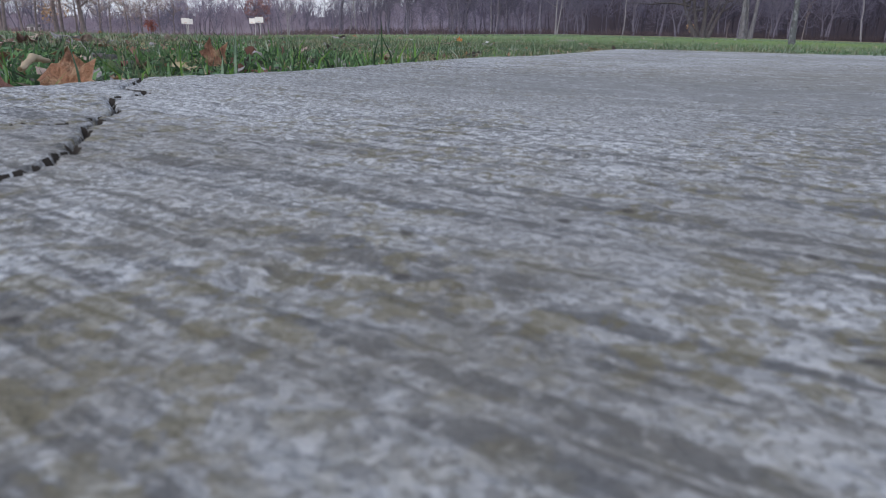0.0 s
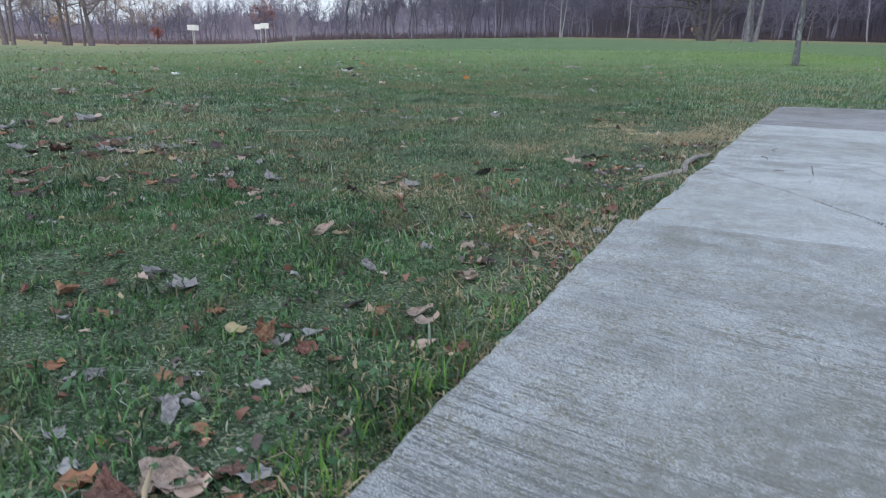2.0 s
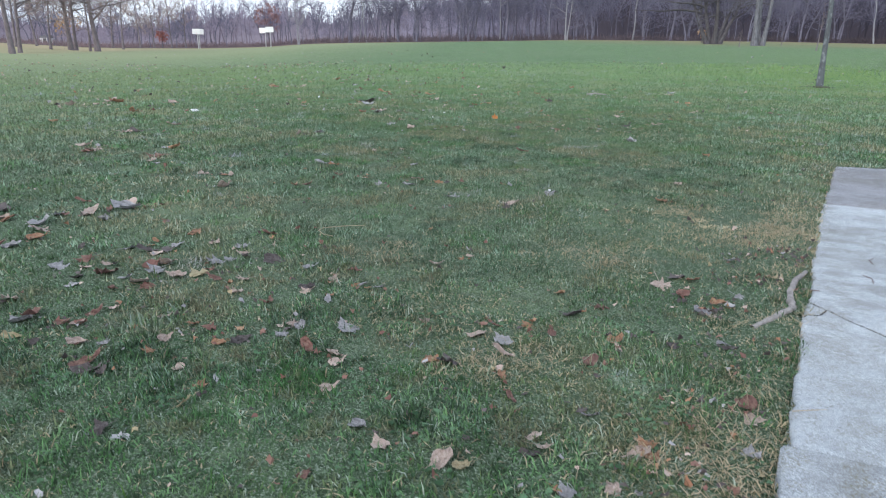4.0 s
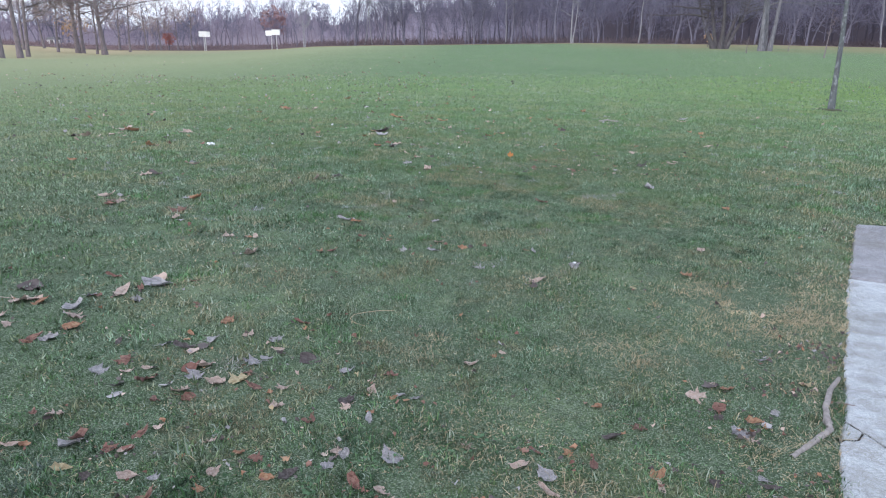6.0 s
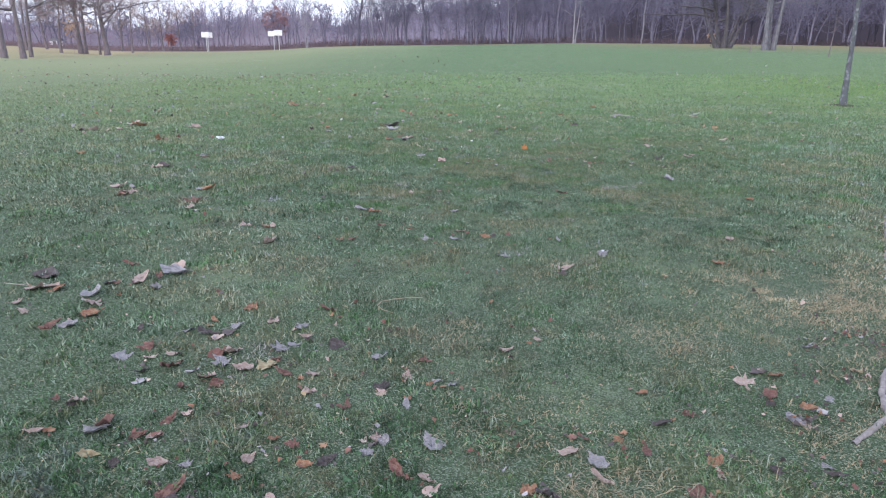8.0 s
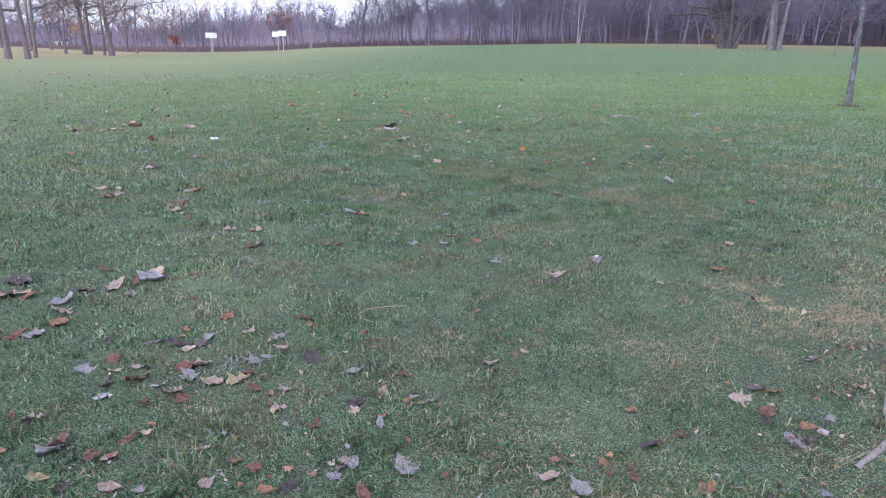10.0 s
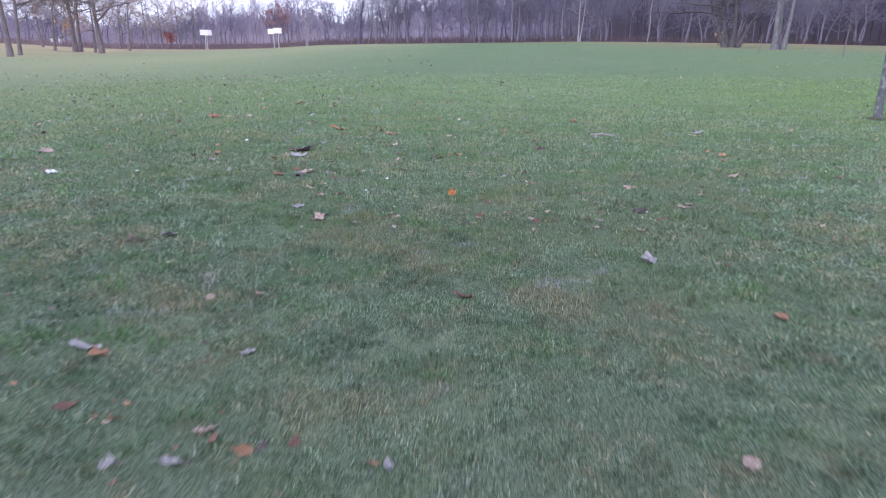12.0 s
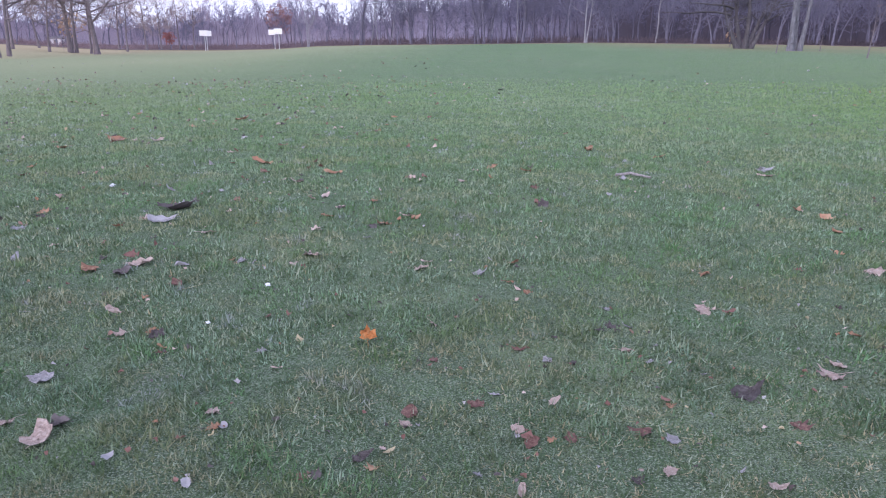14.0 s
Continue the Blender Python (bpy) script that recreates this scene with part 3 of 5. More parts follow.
DRY = [(-0.20, 1.86, 0.10, 0.5), (0.30, 1.48, 0.14, 0.4), (1.34, 3.47, 0.22, 0.6), (-0.60, 3.02, 0.22, 0.4), (0.80, 3.89, 0.35, 0.22),
       (1.14, 3.52, 0.35, 0.6), (0.75, 2.30, 0.12, 0.4), (0.1, 7.9, 0.7, 0.08), (1.45, 3.45, 0.25, 0.5), (1.66, 4.1, 0.25, 0.4), (0.30, 3.0, 0.25, 0.3), (0.73, 3.08, 0.25, 0.3), (1.14, 3.6, 0.3, 0.3),
       (0.9, 3.88, 0.45, 0.20), (0.15, 3.03, 0.2, 0.3), (-0.36, 2.33, 0.35, 0.25), (0.62, 2.25, 0.25, 0.25), (1.45, 7.6, 0.45, 0.32), (0.7, 7.46, 0.3, 0.25), (0.67, 8.6, 0.3, 0.2), (1.6, 8.34, 0.3, 0.15)]


STRAW_SPOTS = [(-0.14, 1.96, 190), (-0.05, 1.92, 90), (0.24, 1.48, 110), (0.36, 1.38, 120), (0.42, 1.52, 90), (0.28, 1.40, 90), (1.30, 3.42, 130), (1.42, 3.62, 110), (0.88, 2.36, 80), (0.62, 1.80, 90),
               (0.13, 1.05, 70), (0.30, 1.26, 90), (0.20, 1.18, 60), (0.46, 1.62, 80), (0.85, 2.24, 60), (0.95, 2.62, 70), (1.08, 2.88, 60), (1.20, 3.12, 70), (1.24, 3.50, 170), (1.12, 3.32, 120), (1.44, 3.82, 130), (0.36, 3.05, 110), (0.22, 3.12, 90), (0.52, 3.12, 90), (-0.60, 2.96, 80), (0.90, 3.92, 90), (1.55, 4.10, 80), (1.02, 2.95, 70)]
SPOTS = [(x, y, 0.17) for x, y, n in STRAW_SPOTS] + [(6.77, 15.05, 0.9)]
CELL = 0.02


def cell_code(x, y):
    return (np.floor(np.asarray(x) / CELL).astype(np.int64) + 50000) * 200000 + np.floor(np.asarray(y) / CELL).astype(np.int64) + 50000


def under_leaves():
    """Codes of the small squares of lawn that a fallen leaf covers."""
    out = []
    for x, y, size in SPOTS:
        k = np.arange(-int(size / CELL) - 1, int(size / CELL) + 2) * CELL
        X, Y = np.meshgrid(x + k, y + k)
        m = np.hypot(X - x, Y - y) < 0.46 * size
        out.append(cell_code(X[m], Y[m]))
    return np.unique(np.concatenate(out))


def sown(x0, x1, y0, y1, per_m2, keep=None):
    n = int((x1 - x0) * (y1 - y0) * per_m2)
    x, y = rng.uniform(x0, x1, n), rng.uniform(y0, y1, n)
    ok = ~on_slab(x, y, -0.012)
    if keep is not None:
        ok &= keep(x, y)
    x, y = x[ok], y[ok]
    bare = np.isin(cell_code(x, y), COVERED) & (rng.random(len(x)) < 0.85)
    return x[~bare], y[~bare]


def blades(x, y, tall, wide, lean, straw, fresh=0.05, bent=True, dark=0.45, lying=0.6):
    """Corners, faces and material indices of one blade at each place."""
    n = len(x)
    z = ground_height(x, y) - 0.003
    clump = 0.65 * fractal(x * 5.5, y * 5.5, 91, 3) + 0.35 * vnoise(x * 22, y * 22, 97)
    clump = np.clip(0.5 + 2.3 * (clump - 0.5), 0, 1.25)
    h = tall * rng.gamma(7, 1 / 7, n) * (0.35 + 1.3 * clump)
    w = wide * rng.uniform(0.6, 1.3, n)
    face, fall = rng.uniform(0, 2 * np.pi, n), rng.uniform(0, 2 * np.pi, n)
    pick = rng.random(n)
    kind = np.where(pick < straw, 3, np.where(pick < straw + fresh, 2, np.where(pick > 1 - dark, 1, 0)))
    flat = (rng.random(n) < lying) | (kind == 3)
    h = np.where(flat, 0.62 * h, h)
    reach = h * np.abs(rng.normal(1, 0.5, n)) * np.where(flat, 2.1 * lean, 0.75 * lean)
    sx, sy = np.cos(face) * w / 2, np.sin(face) * w / 2
    fx, fy = np.cos(fall) * reach, np.sin(fall) * reach
    root = np.stack([x, y, z], -1)
    side = np.stack([sx, sy, 0 * x], -1)
    tip = root + np.stack([fx, fy, h * np.clip(1.15 - 0.5 * reach / h, 0.25, 1)], -1)
    if bent:
        mid = root + np.stack([fx * 0.35, fy * 0.35, h * 0.60], -1)
        verts = np.stack([root - side, root + side, mid + side * 0.85, mid - side * 0.85, tip], 1).reshape(-1, 3)
        k = np.arange(n) * 5
        return verts, [np.stack([k, k + 1, k + 2, k + 3], -1), np.stack([k + 3, k + 2, k + 4], -1)], np.concatenate([kind, kind])
    verts = np.stack([root - side, root + side, tip], 1).reshape(-1, 3)
    k = np.arange(n) * 3
    return verts, [np.stack([k, k + 1, k + 2], -1)], kind


def lawn_strip(label, x, y, tall, wide, lean, fresh=0.12, bent=True, dark=0.48, first=None, third=None, lying=0.6):
    verts, faces, kind = blades(x, y, tall, wide, lean, dryness(x, y), fresh, bent, dark, lying)
    me = raw_mesh("grass", verts, faces, [first or GREEN, GREEN_DARK, third or PALE, STRAW], kind)
    return tagged(new("grass", me), label, "grass", kind="stuff")


def nearness(x, y):
    """How near the walk's line passes a place on the lawn, in metres."""
    return np.maximum(np.maximum(1.6, np.abs(x - 0.2) / 0.6), y - 5.6)


def grass():
    x, y = sown(-2.2, 1.4, -0.35, 2.9, 14000, lambda a, b: (np.abs(a) < 1.0 + 0.6 * np.maximum(b, 0)) & (rng.random(len(a)) > np.clip((b - 1.6) / 1.3, 0, 1)))
    lawn_strip("dense short green grass with straw beside the concrete", x, y, 0.019, 0.0038, 0.8, 0.05, dark=0.38, first=GREEN_NEAR)
    x, y = sown(-1.1, 0.35, 0.1, 1.3, 1300)
    lawn_strip("upright fresh green blades in the lawn", x, y, 0.027, 0.0032, 0.6, 0.25, dark=0.25, first=GREEN_NEAR, third=BRIGHT, lying=0.1)
    d = 1.5
    while d < 23:
        far = d * 1.22
        mid = (d + far) / 2
        x, y = sown(0.2 - 0.6 * far, 0.2 + 0.6 * far, 1.5, 5.6 + far, 23500 * (1.6 / mid) ** 1.42,
                    lambda a, b: (nearness(a, b) >= (d if d > 1.5 else 0)) & (nearness(a, b) < far) & (np.abs(a + 0.3) < 1.3 + 0.75 * b) & (rng.random(len(a)) > np.clip((nearness(a, b) - 6) / 17, 0, 1)))
        near = nearness(x, y)
        grain = near * (0.85 + 0.3 * rng.random(len(near)))
        lawn_strip("short green lawn grass with bluish and dry blades", x, y, np.interp(y, (3.5, 7), (0.0175, 0.0215)) * (grain / 1.8) ** 0.22, 0.0052 * (grain / 1.8) ** 0.86, 0.72,
                   fresh=np.interp(near, (2, 6, 14), (0.06, 0.05, 0.02)), bent=False, dark=np.interp(near, (1.9, 3, 7, 14), (0.50, 0.46, 0.36, 0.08)), lying=np.interp(y, (4, 7), (0.6, 0.4)))
        d = far
    x, y = sown(-8, 11, -7, 13, 230, lambda a, b: (np.abs(a + 0.3) > 1.1 + 0.72 * np.maximum(b, -0.4)) & (rng.random(len(a)) > np.clip((np.hypot(a, b - 3) - 4) / 9, 0, 0.9)))
    lawn_strip("short green lawn grass beyond the walk", x, y, 0.030, 0.016, 1.15, fresh=0.05, bent=False, dark=0.4)
    v = np.concatenate([rng.uniform(-0.5, 0.7, 1700), rng.uniform(0.7, 3.2, 800)])
    u = -np.abs(rng.normal(0, 0.10, len(v))) + 0.004
    ok = fractal(u * 6 + 3, v * 4, 5, 3) > 0.40
    u, v = u[ok] + slab_edge(v[ok]), v[ok]
    x, y = EDGE_O[0] + u * ACROSS[0] + v * ALONG[0], EDGE_O[1] + u * ACROSS[1] + v * ALONG[1]
    lawn_strip("taller fresh grass blades along the concrete edge", x, y, np.where(y < 0.6, 0.034, 0.016), 0.0030, 0.75, np.where(y < 0.6, 0.25, 0.03), dark=0.3, first=GREEN_NEAR, third=BRIGHT, lying=0.25)


def tuft(x, y, n, spread, tall, mats, label, name="grass_tuft", lean=0.7, wide=0.0034):
    """A clump of blades round one place."""
    px, py = x + rng.normal(0, spread, n), y + rng.normal(0, spread, n)
    ok = ~on_slab(px, py, -0.01)
    px, py = px[ok], py[ok]
    verts, faces, kind = blades(px, py, tall, wide, lean, np.zeros(len(px)), 0.0, True, 0.35, 0.2)
    verts[:, :2] -= (x, y)
    me = raw_mesh(name, verts, faces, mats, kind)
    ob = new(name, me)
    ob.location = (x, y, 0)
    return tagged(ob, label, "grass tuft", kind="stuff")


def tufts():
    for x, y in ((0.02, 0.62), (-0.12, 0.42), (0.16, 0.92), (-0.10, 0.30), (0.10, 0.78), (0.33, 1.22)):
        tuft(x, y, 38, 0.026, 0.026, [BRIGHT, GREEN], "bright fresh green grass tuft by the concrete edge")
    for x, y, n in STRAW_SPOTS:
        tuft(x, y, n, 0.075, 0.020, [DRY_STRAW, STRAW], "dry straw-coloured grass tuft lying flat", "dry_grass_tuft", 2.6, 0.0028)


def clover():
    """Small round leaflets in threes, low between the grass."""
    x, y = sown(-1.5, 0.9, -0.2, 2.4, 1500, lambda a, b: fractal(a * 4, b * 4, 19) - 0.10 * np.clip(b - 1.0, 0, 1.5) > 0.52)
    n = len(x)
    z = ground_height(x, y) + rng.uniform(0.006, 0.020, n)
    turn0, size = rng.uniform(0, 6.28, n), rng.uniform(0.0020, 0.0043, n)
    verts, faces, base = [], [], 0
    for k in range(3):
        t = turn0 + k * 2.094
        cx, cy = x + np.cos(t) * size, y + np.sin(t) * size
        for a in range(6):
            b = t + a * 1.047
            verts.append(np.stack([cx + np.cos(b) * size, cy + np.sin(b) * size, z + 0.55 * size * np.sin(b + 2.3 * turn0)], -1))
        i = np.arange(n)
        faces.append(np.stack([i + (base + a) * n for a in range(6)], -1))
        base += 6
    me = raw_mesh("clover", np.concatenate(verts), [np.concatenate(faces)], [CLOVER])
    tagged(new("clover", me), "low clover and weed leaves in the lawn", "clover", kind="stuff")


# ---- fallen leaves ----
def maple_outline():
    lobes = ((90, 0.92), (72, 0.72), (60, 0.62), (42, 0.86), (25, 0.70), (8, 0.58), (-8, 0.70), (-30, 0.48), (-62, 0.44), (-86, 0.18))
    right = [(r * math.cos(radians(a)), r * math.sin(radians(a))) for a, r in lobes]
    return right + [(-x, y) for x, y in reversed(right)]


def oval_outline(wide):
    return [(wide * math.sin(t) * (1 - 0.25 * math.cos(t)), -math.cos(t) * 0.9) for t in (k * math.pi / 8 for k in range(16))]


def leaf_mesh(shape, kind):
    """A thin curled leaf blade with a stalk, about 1 across, to be scaled."""
    r = np.random.default_rng(shape * 7 + 3)
    outline = maple_outline() if shape < 3 else oval_outline(0.62 if shape < 6 else 0.36)
    curl, fold, sway = (r.uniform(0.4, 1.7), r.uniform(-1.2, 1.8), r.uniform(-1.4, 1.4))
    curl = curl * (0.45 if shape < 3 else 1.0)
    bm = bmesh.new()

    def height(x, y):
        return curl * (x * x + 0.6 * y * y) + fold * abs(x) * 0.5 + sway * x * y + 0.06 * math.sin(5 * x + shape) + 0.05 * math.sin(6 * y)

    rings = []
    for s in (0.12, 0.45, 0.75, 1.0):
        ring = []
        for k, (x, y) in enumerate(outline):
            soft = 1 - (1 - s) * 0.35
            torn = 1 + (r.normal(0, 0.13) if s > 0.9 else 0)
            px, py = x * s * soft * 0.55 * torn, y * s * soft * 0.55 * torn
            ring.append(bm.verts.new((px, py, 0.55 * height(px * 1.8, py * 1.8) * 0.7 + r.normal(0, 0.075 if s > 0.9 else 0.04 if s > 0.6 else 0.015))))
        rings.append(ring)
    bm.faces.new(rings[0])
    for a, b in zip(rings[:-1], rings[1:]):
        for k in range(len(a)):
            j = (k + 1) % len(a)
            bm.faces.new((a[k], a[j], b[j], b[k]))
    low = rings[0][len(outline) // 2].co.copy()
    s0 = [bm.verts.new(low + Vector((dx, 0, dz))) for dx, dz in ((-0.012, 0), (0.012, 0), (0, 0.02))]
    s1 = [bm.verts.new(low + Vector((dx + 0.08 * sway, -0.62, dz + 0.10))) for dx, dz in ((-0.010, 0), (0.010, 0), (0, 0.018))]
    for k in range(3):
        bm.faces.new((s0[k], s0[(k + 1) % 3], s1[(k + 1) % 3], s1[k]))
    bmesh.ops.recalc_face_normals(bm, faces=bm.faces)
    me = bpy.data.meshes.new("fallen_leaf")
    bm.to_mesh(me)
    bm.free()
    for p in me.polygons:
        p.use_smooth = True
    me.materials.append(LEAF[kind])
    return me


LEAF_LABEL = {
    "O": "dry orange-brown leaf lying on the grass",
    "R": "dark russet curled leaf lying in the grass",
    "T": "pale pinkish-tan dry leaf lying on the grass",
    "G": "grey weathered leaf showing its pale underside",
    "Y": "straw-yellow dry leaf lying on the grass",
    "B": "bright orange leaf standing up on its edge in the grass",
    "D": "dark brown rotting leaf sunk in the grass",
}
LEAF_MODELS, LOOSE, JOINED = {}, {}, []


def fallen_leaf(kind, x, y, size, shape=None, joined=False):
    shape = int(rng.integers(0, 8)) if shape is None else shape
    r, g, b = rng.uniform(0, 360), rng.normal(0, 10), rng.normal(0, 10)
    m = Matrix.Translation(ground_point(x, y, 0.002 + 0.0006 * float(nearness(x, y)) + 0.006 * rng.random())) @ pose(0, 0, 0, g, b, r) @ Matrix.Diagonal((size, size, size * 0.72, 1))
    if joined:
        if (shape, kind) not in LOOSE:
            LOOSE[shape, kind] = leaf_mesh(shape, kind)
        JOINED.append((LOOSE[shape, kind], m, kind))
        return None
    if (shape, kind) not in LEAF_MODELS:
        ob = new("fallen_leaf", leaf_mesh(shape, kind))
        ob.matrix_basis = m
        LEAF_MODELS[shape, kind] = tagged(ob, LEAF_LABEL[kind], "leaf", "fallen leaves on the lawn")
        return ob
    ob = copy_thing(LEAF_MODELS[shape, kind], Matrix())
    ob.matrix_basis = m
    return ob


def standing_leaf(kind, x, y, size, turn, tip, shape=None):
    """A leaf propped up on edge by the grass."""
    ob = fallen_leaf(kind, x, y, size, shape)
    ob.matrix_basis = Matrix.Translation(ground_point(x, y, 0.004 + size * 0.45 * math.sin(radians(tip)))) @ pose(0, 0, 0, 0, 0, turn) @ pose(0, 0, 0, tip, 0, 0) @ Matrix.Diagonal((size, size, size * (0.4 if tip < 20 else 1), 1))


def scatter_leaves(kind, places):
    for x, y, size in places:
        size = max(size, 0.036) * float(np.interp(y, (0.6, 1.0, 2.2, 4, 7, 9.5, 12), (1.05, 1.45, 1.4, 1.25, 1.3, 1.25, 1.1)))
        SPOTS.append((x, y, size))
        fallen_leaf(kind, x, y, size, joined=y > 9.6 or size < 0.047)
        if 0.5 < y < 14 and rng.random() < 0.34:
            a, d = rng.uniform(0, 6.28), size * rng.uniform(0.5, 1.0)
            if not on_slab(x + d * math.cos(a), y + d * math.sin(a), 0.02):
                fallen_leaf(str(rng.choice(list("RDTGO"))), x + d * math.cos(a), y + d * math.sin(a), size * rng.uniform(0.5, 0.85), joined=True)


def far_leaves():
    """Leaves strewn over the meadow, thicker to the west."""
    made = 0
    while made < 170:
        y = 9.4 + 17 * rng.random() ** 1.3
        x = rng.uniform(-0.62, 0.48) * y
        if rng.random() < (0.95 if x < 0.05 * y else 0.30):
            fallen_leaf(str(rng.choice(list("TROGD"), p=(0.34, 0.30, 0.16, 0.10, 0.10))), x, y, rng.uniform(0.055, 0.115), joined=True)
            made += 1


def small_leaves():
    """Small and far leaves, too many to tell apart singly, joined by colour."""
    for kind in sorted({k for me, m, k in JOINED}):
        bm = bmesh.new()
        for me, m, k in JOINED:
            if k == kind:
                old = len(bm.verts)
                bm.from_mesh(me)
                bm.verts.ensure_lookup_table()
                for v in bm.verts[old:]:
                    v.co = m @ v.co
        for f in bm.faces:
            f.smooth = True
        ob = part("fallen_leaves", bm, LEAF[kind])
        tagged(ob, "small " + LEAF_LABEL[kind].replace("leaf", "leaves"), "leaves", kind="stuff")
    for me in LOOSE.values():
        bpy.data.meshes.remove(me)


def leaf_litter():
    """The countless small scraps and far leaves that cannot be counted."""
    verts, faces, kinds, n0 = [], [], [], 0
    names = list("ORTGYD")
    for x0, x1, y0, y1, per, lo, hi in ((-1.6, 1.0, 0.5, 3.0, 45, 0.008, 0.022), (-6, 4, 3, 12, 9, 0.010, 0.030), (-12, 12, 12, 30, 0.7, 0.03, 0.07), (-20, -1, 9, 30, 1.5, 0.03, 0.08), (-30, 16, 30, 60, 0.10, 0.06, 0.11)):
        x, y = sown(x0, x1, y0, y1, per, lambda a, b: fractal(a * 0.6, b * 0.6, 23) + 0.25 * (a < 0) > 0.50)
        if y0 < 1:
            more = np.array([(a + rng.normal(0, 0.07), b + rng.normal(0, 0.07)) for a, b, c in SPOTS if c < 0.15 for q in range(2)])
            more = more[~on_slab(more[:, 0], more[:, 1], 0.0)]
            x, y = np.append(x, more[:, 0]), np.append(y, more[:, 1])
            v = rng.uniform(0.5, 3.6, 700)
            u = slab_edge(v) - 0.02 - np.abs(rng.normal(0, 0.16, 700))
            ok = fractal(u * 3 + 5, v * 3, 29, 3) > 0.46
            u, v = u[ok], v[ok]
            x = np.append(x, EDGE_O[0] + u * ACROSS[0] + v * ALONG[0])
            y = np.append(y, EDGE_O[1] + u * ACROSS[1] + v * ALONG[1])
        for px, py in zip(x, y):
            s, t = rng.uniform(lo, hi), rng.uniform(0, 6.28)
            c = np.array(ground_point(px, py, rng.uniform(0.008, 0.018) + (-0.004 if py < 1 else 0.012 if py > 9 else 0)))
            k = np.arange(6)
            rad = s * rng.uniform(0.35, 0.65, 6)
            ring = np.stack([np.cos(t + k * 1.047) * rad, np.sin(t + k * 1.047) * rad * 0.7, rng.normal(0, 0.30, 6) * s], -1)
            verts.append(np.vstack([c + ring]))
            faces.append(n0 + k)
            kinds.append(rng.choice(6, p=(0.05, 0.21, 0.22, 0.20, 0.04, 0.28) if py > 9 else (0.06, 0.30, 0.10, 0.08, 0.04, 0.42)))
            n0 += 6
    me = raw_mesh("leaf_litter", np.concatenate(verts), [np.array(faces)], [LEAF[k] for k in names], kinds)
    tagged(new("leaf_litter", me), "scattered scraps of dry leaves over the lawn", "leaf litter", kind="stuff")


# ---- sticks and litter ----
def stick(points, radii, label, material=None, name="stick", lift=0.016):
    pts = [np.array(ground_point(x, y, lift + dz)) for x, y, dz in points]
    o = pts[0].copy()
    fine, rad = [], []
    for k in range(len(pts) - 1):
        for s in np.linspace(0, 1, 6, endpoint=k == len(pts) - 2):
            fine.append(pts[k] * (1 - s) + pts[k + 1] * s - o + rng.normal(0, radii[k] * 0.12, 3))
            rad.append((radii[k] * (1 - s) + radii[k + 1] * s) * rng.uniform(0.88, 1.12))
    ob = new(name, tubes(name, [(fine, rad)], 8, material or STICK))
    ob.location = o
    return tagged(ob, label, "stick")


def paper(x, y, size, label):
    bm = bmesh.new()
    bmesh.ops.create_icosphere(bm, subdivisions=2, radius=size / 2)
    for v in bm.verts:
        k = 0.65 + 0.7 * noise.noise(v.co * (3 / size) + Vector((x, y, 0)))
        v.co = Vector((v.co.x * k, v.co.y * k * 0.8, v.co.z * k * 0.45))
    ob = part("paper_scrap", bm, PAPER, None)
    ob.location = ground_point(x, y, 0.030)
    return tagged(ob, label, "paper scrap")


